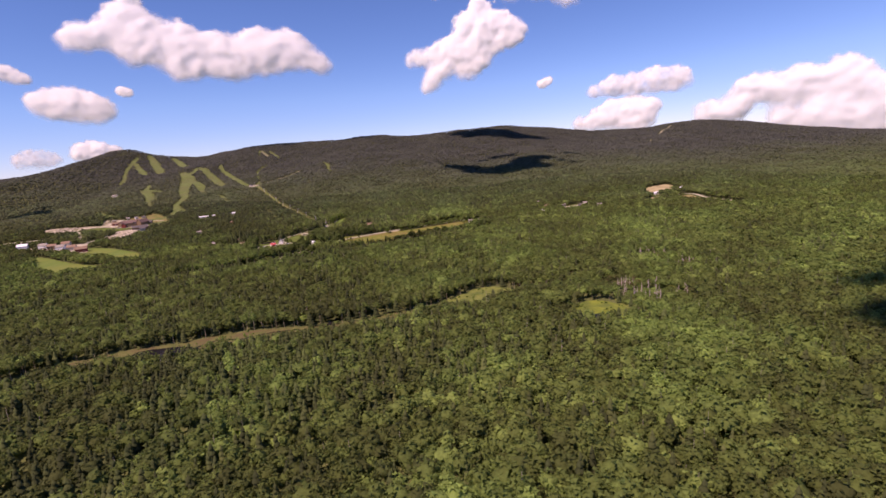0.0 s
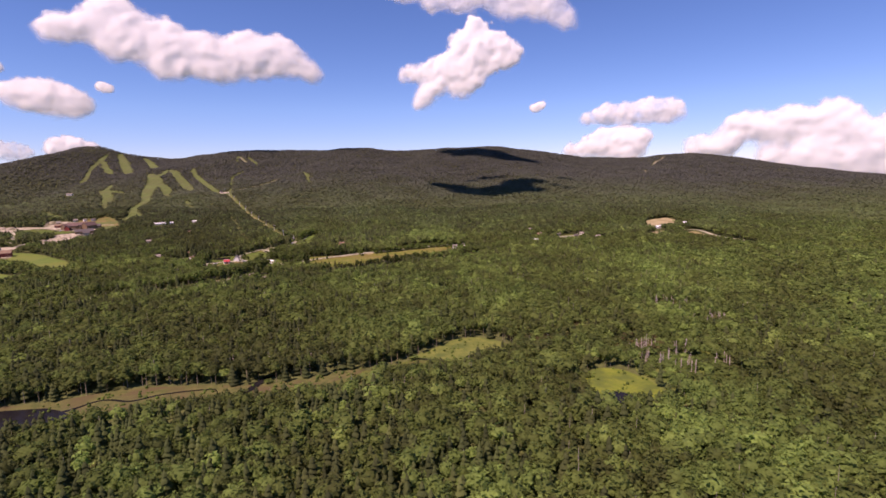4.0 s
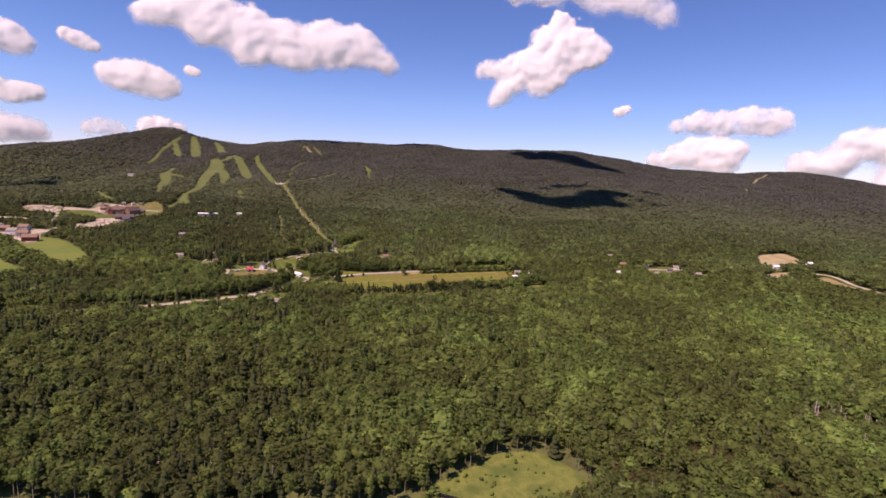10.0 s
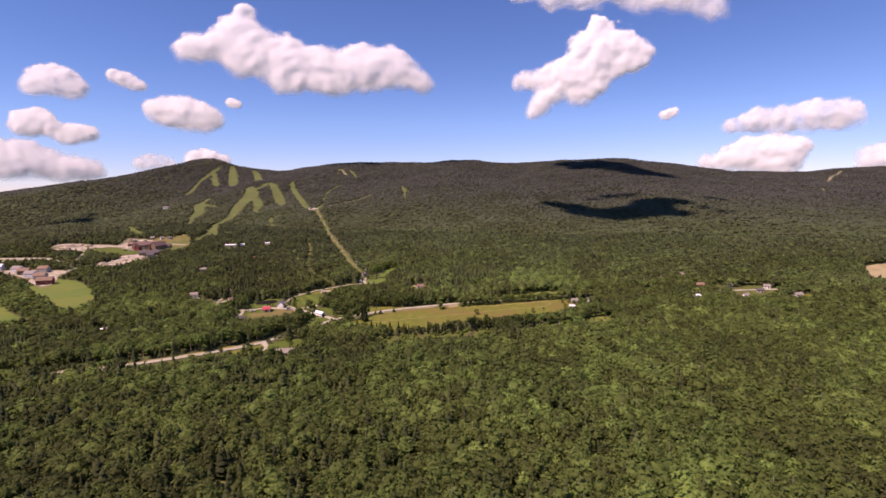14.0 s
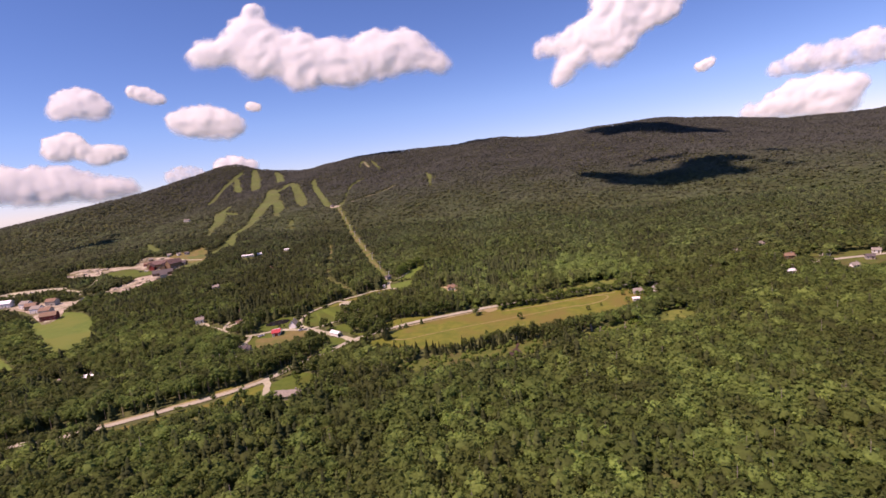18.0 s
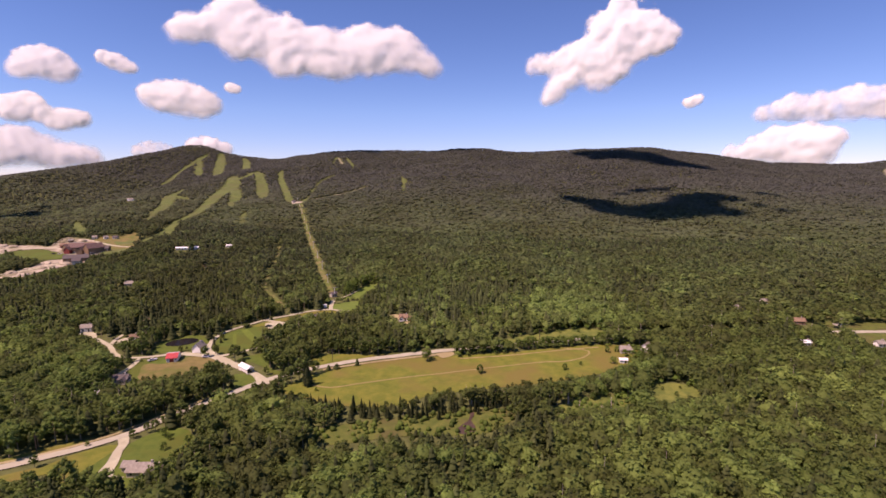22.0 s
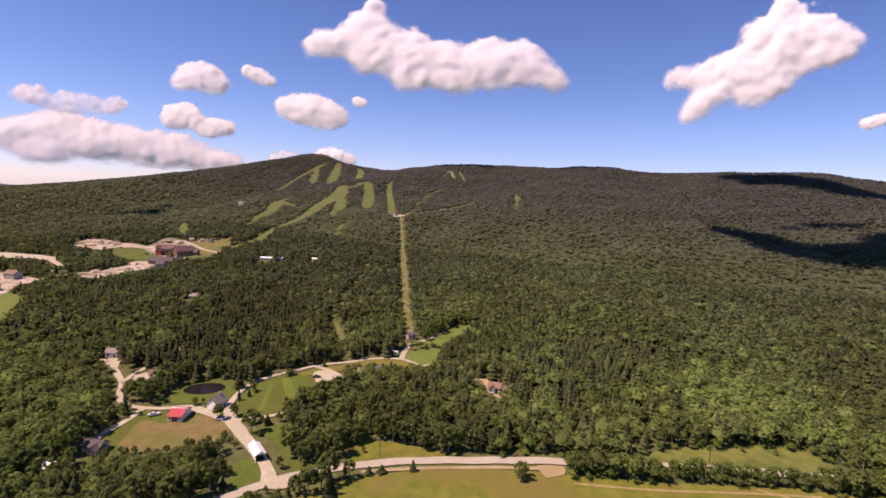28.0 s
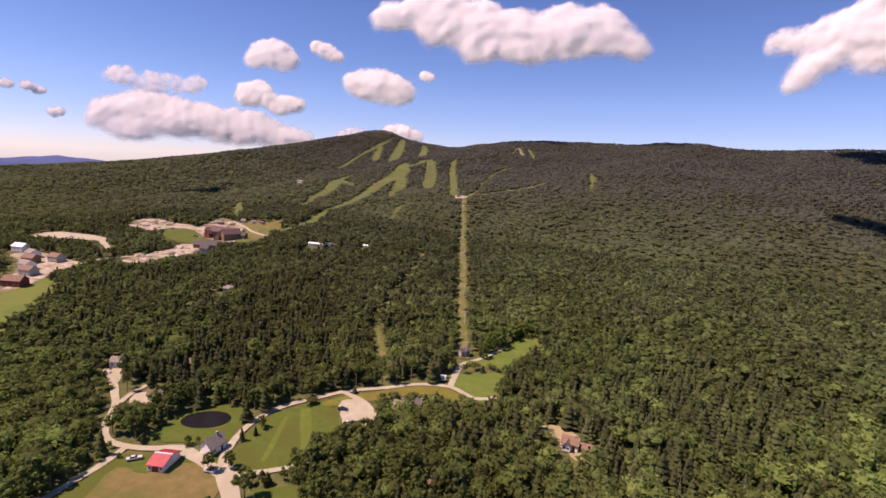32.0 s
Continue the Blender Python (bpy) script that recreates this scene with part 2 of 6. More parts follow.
DARK_TIMBER = material("dark_timber", (0.06, 0.045, 0.035), (0.11, 0.085, 0.065), 1.0, 0.9)
STONE = material("field_stone", (0.22, 0.20, 0.18), (0.38, 0.36, 0.33), 0.7, 0.9, bump=0.05)
CAR_DARK = material("dark_car_paint", (0.02, 0.02, 0.025), (0.035, 0.035, 0.04), 1, 0.2, gloss=0.5)
CAR_SILVER = material("silver_car_paint", (0.45, 0.46, 0.48), (0.55, 0.56, 0.58), 1, 0.25, gloss=0.5)
RUBBER = material("rubber", (0.015, 0.015, 0.015), (0.03, 0.03, 0.03), 0.3, 0.8)
STEEL = material("galvanised_steel", (0.38, 0.39, 0.40), (0.52, 0.53, 0.54), 0.6, 0.45, gloss=0.4)
# the blue is distant haze given to the hills as base colour
HAZE_BLUE = material("haze_blue_hills", (0.05, 0.085, 0.20), (0.07, 0.11, 0.24), 400, 1.0)


def cloud_material():
    """White droplets that scatter light and let it through; the vapour thins out by its own cover towards the rim."""
    m = bpy.data.materials.new("cloud_white")
    m.use_nodes = True
    n, l = m.node_tree.nodes, m.node_tree.links
    n.remove(n["Principled BSDF"])
    shine, glow, white = n.new("ShaderNodeBsdfDiffuse"), n.new("ShaderNodeBsdfTranslucent"), n.new("ShaderNodeMixShader")
    shine.inputs["Color"].default_value = glow.inputs["Color"].default_value = (0.86, 0.895, 0.89, 1)
    white.inputs["Fac"].default_value = 0.48
    l.new(shine.outputs[0], white.inputs[1])
    l.new(glow.outputs[0], white.inputs[2])
    clear, thin, cover = n.new("ShaderNodeBsdfTransparent"), n.new("ShaderNodeMixShader"), n.new("ShaderNodeAttribute")
    cover.attribute_name = "tone"
    l.new(cover.outputs["Fac"], thin.inputs["Fac"])
    l.new(clear.outputs[0], thin.inputs[1])
    l.new(white.outputs[0], thin.inputs[2])
    l.new(thin.outputs[0], n["Material Output"].inputs["Surface"])
    return m


CLOUD = cloud_material()

# ---- tools for building ----


def mesh_of(name, verts, faces, mat, smooth=False, tone=None, uneven=None):
    """A mesh from arrays of corners and of triangles or quads."""
    me = bpy.data.meshes.new(name)
    verts, faces = np.asarray(verts, np.float32), np.asarray(faces, np.int32)
    n, k = faces.shape
    me.vertices.add(len(verts))
    me.vertices.foreach_set("co", verts.ravel())
    me.loops.add(n * k)
    me.loops.foreach_set("vertex_index", faces.ravel())
    me.polygons.add(n)
    me.polygons.foreach_set("loop_start", np.arange(0, n * k, k, dtype=np.int32))
    me.polygons.foreach_set("loop_total", np.full(n, k, np.int32))
    if smooth:
        me.polygons.foreach_set("use_smooth", np.ones(n, bool))
    if tone is not None:
        me.attributes.new("tone", "FLOAT", "POINT").data.foreach_set("value", np.asarray(tone, np.float32))
    me.update(calc_edges=True)
    for one in mat if isinstance(mat, (list, tuple)) else [mat]:
        me.materials.append(one)
    return me


def part(name, data, mat=None, parent=None, label=""):
    """Links a mesh or bmesh as one object, under its thing."""
    if isinstance(data, bmesh.types.BMesh):
        me = bpy.data.meshes.new(name)
        data.to_mesh(me)
        data.free()
        me.materials.append(mat)
        data = me
    ob = new(name, data)
    ob.parent = parent
    return tagged(ob, label)


def thing(name, x, y, z, turn, label, category, group="", kind=""):
    ob = new(name)
    ob.empty_display_size = 0.1
    ob.matrix_basis = pose(x, y, z, 0, 0, turn)
    return tagged(ob, label, category, group, kind)


def box(bm, x0, x1, y0, y1, z0, z1):
    v = [bm.verts.new(p) for p in ((x0, y0, z0), (x1, y0, z0), (x1, y1, z0), (x0, y1, z0), (x0, y0, z1), (x1, y0, z1), (x1, y1, z1), (x0, y1, z1))]
    for f in ((3, 2, 1, 0), (4, 5, 6, 7), (0, 1, 5, 4), (1, 2, 6, 5), (2, 3, 7, 6), (3, 0, 4, 7)):
        bm.faces.new([v[i] for i in f])
    return bm


def boxes(*all_of):
    bm = bmesh.new()
    for b in all_of:
        box(bm, *b)
    return bm


def prism(points, x0, x1):
    """A bar along x with the outline of (y, z) points, seen from +x, counter-clockwise."""
    bm = bmesh.new()
    a = [bm.verts.new((x0, y, z)) for y, z in points]
    b = [bm.verts.new((x1, y, z)) for y, z in points]
    bm.faces.new(b)
    bm.faces.new(a[::-1])
    for i in range(len(points)):
        j = (i + 1) % len(points)
        bm.faces.new((a[i], a[j], b[j], b[i]))
    return bm


def curve_through(points, step, closed):
    """Places along a smooth line (Catmull-Rom) through the points, every step metres; further columns run along."""
    p = np.array(points, float)
    n = len(p)
    out = []
    for i in range(n if closed else n - 1):
        q = [p[(i + k) % n] if closed else p[min(max(i + k, 0), n - 1)] for k in (-1, 0, 1, 2)]
        many = max(2, int(np.linalg.norm(q[2][:2] - q[1][:2]) / step))
        for s in np.arange(many) / many:
            out.append(0.5 * (2 * q[1] + (q[2] - q[0]) * s + (2 * q[0] - 5 * q[1] + 4 * q[2] - q[3]) * s**2 + (3 * q[1] - q[0] - 3 * q[2] + q[3]) * s**3))
    if not closed:
        out.append(p[-1])
    return np.array(out)


def inside(x, y, loop):
    """Which of the places lie inside the loop."""
    hit = np.zeros(len(x), bool)
    near = (x > loop[:, 0].min()) & (x < loop[:, 0].max()) & (y > loop[:, 1].min()) & (y < loop[:, 1].max())
    px, py, odd = x[near], y[near], np.zeros(near.sum(), bool)
    for a, b in zip(loop, np.roll(loop, -1, 0)):
        if a[1] != b[1]:
            odd ^= ((a[1] > py) != (b[1] > py)) & (px < (b[0] - a[0]) * (py - a[1]) / (b[1] - a[1]) + a[0])
    hit[near] = odd
    return hit


CLEAR = []  # outlines on which no forest stands
OPEN = []  # those of them with a low brushy near edge


def area(name, points, mat, lift, label, category, step=4.0, rugged=0.8, trees=False, low=True, kind="structure"):
    """A sheet of ground cover with that outline, laid over the terrain."""
    loop = curve_through(points, step, True)
    loop += rugged * np.stack([wobble(loop[:, 0] * 9, loop[:, 1] * 9, 30, 2), wobble(loop[:, 0] * 9, loop[:, 1] * 9, 30, 6)], 1)
    cell = max(5.0, np.ptp(loop, 0).max() / 40)
    gx, gy = np.meshgrid(np.arange(loop[:, 0].min(), loop[:, 0].max(), cell), np.arange(loop[:, 1].min(), loop[:, 1].max(), cell))
    gx, gy = gx.ravel(), gy.ravel()
    keep = inside(gx, gy, loop)
    pts = [Vector(p) for p in loop[:, :2]] + [Vector(p) for p in zip(gx[keep], gy[keep])]
    n = len(loop)
    v, _, faces, *_ = delaunay_2d_cdt(pts, [(i, (i + 1) % n) for i in range(n)], [], 1, 1e-4)
    xy = np.array([tuple(p) for p in v])
    verts = np.c_[xy, height(xy[:, 0], xy[:, 1]) + lift]
    ob = new(name, mesh_of(name, verts, [f for f in faces if len(f) == 3], mat, True))
    if not trees:
        CLEAR.append(loop[:, :2])
        if low:
            OPEN.append(loop[:, :2])
    return tagged(ob, label, category, kind=kind)


def strip(name, points, mat, lift, label, category, step=4.0, margin=1.5, rugged=0.3, low=True, kind="structure"):
    """A road, track or ski run: points are x, y and full width."""
    line = curve_through(points, step, False)
    ahead = np.gradient(line[:, :2], axis=0)
    ahead /= np.linalg.norm(ahead, axis=1)[:, None]
    side = np.stack([-ahead[:, 1], ahead[:, 0]], 1)
    half = line[:, 2] / 2
    if rugged >= 0.5:
        half = half * np.clip(np.minimum(np.arange(len(line)) + 1.2, len(line) - np.arange(len(line)) + 0.2) / 4, 0.2, 1)
    left_half = half * (1 + rugged * 0.5 * wobble(line[:, 0] * 5, line[:, 1] * 5, 40, 4))
    right_half = half * (1 + rugged * 0.5 * wobble(line[:, 0] * 5, line[:, 1] * 5, 40, 9))
    rows_ = []
    for k in (-1, -0.5, 0, 0.5, 1):
        xy = line[:, :2] + side * (k * np.where(k < 0, right_half, left_half))[:, None]
        rows_.append(np.c_[xy, height(xy[:, 0], xy[:, 1]) + lift])
    m = len(line)
    verts = np.concatenate(rows_)
    faces = [(k * m + i, k * m + i + 1, (k + 1) * m + i + 1, (k + 1) * m + i) for k in range(4) for i in range(m - 1)]
    faces = [f[::-1] for f in faces] if np.cross(verts[faces[0][1]] - verts[faces[0][0]], verts[faces[0][3]] - verts[faces[0][0]])[2] < 0 else faces
    ob = new(name, mesh_of(name, verts, faces, mat, True))
    a, b = line[:, :2] + side * (left_half + margin)[:, None], line[:, :2] - side * (right_half + margin)[:, None]
    CLEAR.append(np.concatenate([a, b[::-1]]))
    if low:
        OPEN.append(CLEAR[-1])
    return tagged(ob, label, category, kind=kind)


# ---- the ground ----
RIDGE_X = [-5000, -3300, -2600, -1900, -1600, -1440, -1365, -1278, -1130, -980, -900, -800, -620, -425, -300, -90, 110, 240, 430, 690, 900, 1120, 1270, 1460, 1700, 2050, 2600, 5000]
RIDGE_Y = [700, 800, 900, 1450, 1750, 1880, 1940, 2000, 2033, 2063, 2080, 2091, 2115, 2138, 2150, 2171, 2195, 2210, 2236, 2295, 2350, 2413, 2450, 2450, 2450, 2375, 2200, 2000]
RIDGE_Z = [-90, -60, -12, 76, 153, 168, 188, 256, 203, 186, 199, 209, 218, 208, 223, 206, 213, 219, 199, 164, 165, 177, 178, 151, 100, 38, 8, 0]


def smooth_line(x, xs, ys):
    """A line through the given places, with its corners rounded over sixty metres or so."""
    x = np.asarray(x, float)
    return sum(np.interp(x + d, xs, ys) for d in (-45, -15, 15, 45)) / 4


def wobble(x, y, size, seed):
    """Gentle rolling, about -1 to 1, of that size in metres."""
    a, b, c = seed * 1.7, seed * 2.9, seed * 4.3
    u, v = x / size, y / size
    return (np.sin(2.1 * u + 1.3 * v + a) + np.sin(-1.4 * u + 2.4 * v + b) + np.sin(3.3 * u - 0.9 * v + c)) / 3


def height(x, y):
    """The ground's height in metres."""
    x, y = np.asarray(x, float), np.asarray(y, float)
    foot_z = smooth_line(x, [-5000, -2600, -1900, -1500, -800, -500, -230, 0, 400, 1500, 5000], [-100, -20, 28, 38, 26, 21, 16, 15, 17, 12, 0])
    foot_y = smooth_line(x, [-5000, -2600, -1500, -600, 5000], [200, 300, 700, 880, 880])
    ridge_y, ridge_z = smooth_line(x, RIDGE_X, RIDGE_Y), smooth_line(x, RIDGE_X, RIDGE_Z)
    low = smooth_line(y, [-5000, -400, 200, 330, 420, 520, 640, 720, 5000], [15, 8, 5, 3.5, 3.5, 8, 8.5, 9.5, 9.5])
    low = low + smooth_line(x, [-5000, -2600, -900, -450, -250, 5000], [-60, -15, 9, 4, 0, 0]) * np.clip((y - 450) / 250, 0, 1)
    t = np.clip((y - (foot_y - 170)) / 170, 0, 1)
    low = low + (foot_z - low) * t * t * (3 - 2 * t)
    u = (y - foot_y) / (ridge_y - foot_y)
    up = np.clip(u, 0, 1) ** 1.3
    rise = np.maximum(ridge_z - foot_z, 0) * np.where(u <= 1, up, np.exp(-(np.maximum(u - 1, 0) * 2.2) ** 1.5))
    slope = np.clip(u, 0, 1) * np.clip(1.15 - u, 0, 1)
    rough = 26 * slope * wobble(x, y * 0.5, 190, 3) + 8 * slope * wobble(x, y, 70, 5) + 9 * slope * wobble(x + 0.35 * y, y * 0.22, 58, 13)
    return low + rise + rough + 1.2 * wobble(x, y, 120, 7) * np.clip(np.abs(y - 370) / 120 - 0.2, 0, 1) * np.clip(np.abs(y - 720) / 100, 0.2, 1)


def ticks(*spans):
    return np.concatenate([np.arange(a, b, s) for a, b, s in spans])


gx = ticks((-5200, -1600, 100), (-1600, -900, 25), (-900, 600, 10), (600, 1500, 30), (1500, 5300, 100))
gy = ticks((-1200, 0, 80), (0, 1000, 10), (1000, 2500, 22), (2500, 5100, 100))
mx, my = np.meshgrid(gx, gy)
verts = np.c_[mx.ravel(), my.ravel(), height(mx.ravel(), my.ravel())]
w = len(gx)
i = (np.arange(len(gy) - 1)[:, None] * w + np.arange(w - 1)).ravel()
tagged(new("ground", mesh_of("ground", verts, np.stack([i, i + 1, i + w + 1, i + w], 1), FOREST_FLOOR, True)),
       "dark forest floor of a wooded valley rising to a long ridge", "ground", kind="structure")

# ---- marsh, meadows, lawns ----
area("marsh", [(-300, 274), (-272, 288), (-260, 309), (-225, 330), (-195, 336), (-160, 351), (-120, 353), (-90, 352), (-60, 362), (-36, 372), (-40, 360), (-66, 345), (-95, 335), (-130, 330), (-165, 312), (-200, 300), (-230, 296), (-262, 285), (-285, 265)], MARSH, 0.25, "pale sedge marsh along a slow brook", "marsh")
area("bog_meadow", [(-6, 388), (6, 402), (20, 417), (38, 421), (52, 410), (58, 398), (44, 390), (26, 378), (10, 380)], BRIGHT_BOG, 0.26, "pale green boggy clearing in the forest", "bog")
area("bog_pool_meadow", [(90, 352), (100, 362), (112, 360), (122, 345), (124, 325), (118, 312), (98, 312), (88, 328)], YELLOW_BOG, 0.26, "bright yellow-green bog with a dark pool", "bog")
area("brushy_marsh", [(-88, 347), (-65, 356), (-46, 363), (-27, 371), (-4, 384), (6, 378), (-4, 362), (-24, 350), (-38, 341), (-55, 333), (-78, 329)], BRUSHY, 0.22, "green marsh dotted with low brush", "marsh", low=False)
area("thicket_ground", [(122, 362), (150, 385), (180, 388), (175, 350), (150, 325), (126, 318)], BRIGHT_BOG, 0.22, "green brushy ground beside the bog", "bog", trees=True)
area("pool_water", [(92, 326), (99, 331), (106, 326), (104, 318), (95, 317)], WATER, 0.42, "dark peaty pool in the bog", "water")
area("marsh_water", [(-216, 324), (-198, 329), (-180, 327), (-170, 318), (-180, 311), (-200, 308), (-216, 314)], WATER, 0.42, "dark brown open water in the marsh", "water")
strip("brook", [(-300, 268, 3), (-262, 296, 3), (-235, 312, 3), (-205, 320, 2.5), (-178, 324, 2), (-166, 337, 1.6), (-150, 335, 1.6), (-138, 342, 1.4), (-124, 346, 1.4), (-112, 347, 1.2), (-108, 341, 1.0)], WATER, 0.44, "narrow dark brook winding through sedge", "brook", step=3, margin=0.0, rugged=0.8)
strip("brook", [(-96, 336, 3), (-92, 346, 4), (-90, 354, 4.5), (-88, 362, 5), (-82, 366, 3)], WATER, 0.45, "dark backwater crossing the marsh", "brook", step=3, margin=0.0, rugged=0.8)
strip("brook", [(-8, 386, 2.0), (2, 383, 2.2), (10, 381, 2.5), (16, 380, 1)], WATER, 0.45, "dark wet edge of the bog clearing", "brook", step=3, margin=0.0, rugged=0.8)
area("hay_meadow", [(-160, 690), (-156, 708), (-150, 717), (-132, 733), (-104, 750), (-76, 761), (-40, 774), (-6, 789), (14, 797), (40, 801), (46, 785), (37, 770), (21, 753), (-6, 735), (-39, 720), (-56, 711), (-76, 702), (-85, 689), (-104, 680), (-122, 680), (-142, 684)], HAYFIELD, 0.25, "unmown summer hay meadow with brown patches", "meadow")
area("roadside_meadow", [(-160, 726), (-164, 742), (-152, 748), (-126, 753), (-112, 760), (-130, 746), (-146, 734)], HAYFIELD, 0.25, "rough grass glade above the road", "meadow")
area("roadside_meadow", [(-50, 787), (-38, 803), (-16, 817), (10, 832), (30, 826), (22, 815), (-10, 798), (-30, 790)], BRIGHT_BOG, 0.24, "yellow-green meadow behind roadside shrubs", "meadow")
area("bog_glade", [(40, 732), (48, 742), (64, 744), (70, 732), (58, 722), (44, 718)], BRIGHT_BOG, 0.25, "yellow-green glade in the woods", "bog")
area("bog_glade", [(-120, 650), (-105, 664), (-68, 682), (-37, 694), (-28, 688), (-33, 676), (-46, 664), (-77, 657), (-107, 643)], BRUSHY, 0.24, "wet green glade below the hay meadow", "bog")
area("bog_glade", [(-10, 700), (10, 716), (28, 722), (34, 712), (16, 702), (0, 694)], BRIGHT_BOG, 0.24, "narrow green glade in the woods", "bog")
area("mud_pool", [(-50.5, 686), (-49, 686), (-48.5, 678), (-45, 669), (-49, 664), (-54, 665.5), (-54, 670), (-50.5, 678)], MUD, 0.42, "brown muddy pool in the wet glade", "pool")
area("round_lawn", [(-247, 779), (-241, 785), (-234, 787), (-226, 783), (-216, 777), (-211, 772), (-211, 758), (-212, 748), (-216, 740), (-224, 735), (-232, 733), (-240, 740), (-248, 751), (-252, 763), (-250, 773)], LAWN, 0.28, "round mown lawn inside a gravel drive", "lawn", low=False, rugged=0.3)
strip("mown_stripe", [(-243, 779, 4.5), (-237, 773, 5), (-230, 767, 5), (-222, 760, 4.5), (-214, 752, 4)], MOWN, 0.31, "freshly mown paler stripe across the round lawn", "lawn", low=False, margin=0)
strip("mown_stripe", [(-245, 769, 2), (-238, 759, 2.4), (-231, 749, 2.4), (-226, 741, 2)], MOWN, 0.31, "thin paler mown stripe on the round lawn", "lawn", low=False, margin=0)
area("parking_ground", [(-232, 789), (-226, 785), (-216, 777), (-210, 779), (-204, 777), (-205, 784), (-209, 789), (-213, 795), (-222, 800), (-230, 799), (-235, 794)], GRAVEL, 0.46, "pale gravel parking ground beside the lawn", "car park", low=False)
area("pond_lawn", [(-285, 744), (-280, 754), (-271, 761), (-256, 756), (-249, 742), (-260, 732), (-272, 724), (-280, 722), (-281, 730), (-284, 738)], LAWN, 0.26, "grass bank round the pond", "lawn")
area("barn_verge", [(-276, 709), (-262, 713), (-252, 690), (-250, 681), (-262, 681), (-268, 697)], LAWN, 0.25, "green grass strip beside the lane", "lawn")
area("bridge_verge", [(-214, 726), (-205, 738), (-196, 742), (-188, 722), (-176, 715), (-168, 722), (-172, 708), (-196, 722)], LAWN, 0.24, "grass verges round the covered bridge", "lawn")
area("bridge_verge", [(-200, 705), (-190, 706), (-178, 694), (-172, 680), (-182, 684), (-194, 694)], LAWN, 0.24, "grass bank below the covered bridge", "lawn")
area("paddock", [(-266, 706), (-254, 710), (-250, 722), (-236, 727), (-224, 722), (-220, 712), (-228, 700), (-238, 690), (-246, 683), (-254, 688), (-260, 696)], PADDOCK, 0.27, "dry brown paddock beside the barn", "paddock")
area("house_lawn", [(-197, 622), (-189, 640), (-176, 637), (-162, 628), (-156, 616), (-160, 600), (-175, 592), (-196, 590)], LAWN, 0.25, "lawn round the grey-roofed house", "lawn", low=False)
area("house_lawn", [(-212, 612), (-201, 621), (-194, 606), (-192, 594), (-204, 592), (-216, 600)], HAYFIELD, 0.24, "rough grass beside the driveway", "lawn", low=False)
area("verge", [(-243, 592), (-236, 606), (-224, 618), (-214, 627), (-206, 634), (-208, 622), (-222, 606)], HAYFIELD, 0.23, "grass verge above the main road", "verge")
area("verge", [(-262, 562), (-240, 580), (-224, 594), (-210, 608), (-202, 604), (-222, 586), (-246, 566)], HAYFIELD, 0.23, "grass verge below the main road", "verge")
area("small_field", [(-208, 847), (-187, 870), (-178, 858), (-172, 838), (-184, 832), (-198, 840)], PASTURE, 0.25, "small mown field by the lift base", "field")
area("lift_meadow", [(-208, 874), (-204, 898), (-199, 925), (-194, 938), (-184, 918), (-184, 890), (-190, 874)], PASTURE, 0.26, "bright green meadow beside the lift cut", "meadow")
area("pasture", [(-566, 742), (-590, 785), (-560, 790), (-530, 778), (-490, 752), (-458, 727), (-424, 680), (-436, 666), (-487, 694)], PASTURE, 0.3, "bright green pasture in the valley", "pasture", low=False)
area("pasture", [(-632, 744), (-600, 734), (-540, 692), (-488, 662), (-432, 634), (-440, 614), (-470, 604), (-510, 612), (-560, 660), (-590, 700)], PASTURE, 0.3, "bright green pasture beyond a tree belt", "pasture", low=False)
area("tan_field", [(374, 938), (382, 962), (394, 992), (428, 1016), (444, 1018), (446, 985), (436, 960), (394, 936)], SAND, 0.3, "tan mown field on the far rise", "field")
area("tan_field", [(342, 846), (348, 868), (374, 888), (384, 888), (368, 858), (352, 848)], SAND, 0.3, "pale bare yard beside a farm building", "yard")
area("tan_field", [(398, 846), (402, 866), (421, 872), (420, 842), (430, 815), (420, 812), (408, 826)], TRACK, 0.3, "brown bare field below the far road", "field")
strip("far_road", [(384, 889, 6), (413, 893, 6), (432, 889, 6), (432, 862, 6), (430, 838, 6), (440, 809, 6), (460, 770, 6)], GRAVEL, 0.5, "pale far road curving past a bare field", "road", margin=2)
area("far_lawn", [(199, 826), (197, 850), (214, 880), (236, 886), (248, 872), (242, 846), (224, 832)], BRUSHY, 0.3, "small rough lawn among the trees", "lawn")
area("far_lawn", [(246, 828), (250, 842), (268, 846), (272, 836), (258, 826)], HAYFIELD, 0.3, "pale yard among the trees", "yard")
area("far_lawn", [(182, 842), (183, 857), (194, 886), (200, 882), (192, 860), (188, 844)], BRUSHY, 0.3, "narrow green lawn among the trees", "lawn")
area("house_lot", [(-144, 831), (-138, 835), (-125, 830), (-117, 819), (-121, 813), (-129, 819), (-137, 821), (-142, 827)], SAND, 0.27, "bare sandy lot round a house", "yard")
area("yard", [(-360, 742), (-352, 748), (-342, 742), (-338, 736), (-350, 736)], GRAVEL, 0.3, "gravel yard among trees", "yard")
area("yard", [(-304, 735), (-300, 745), (-312, 748), (-320, 738), (-312, 732)], GRAVEL, 0.3, "gravel yard among trees", "yard")

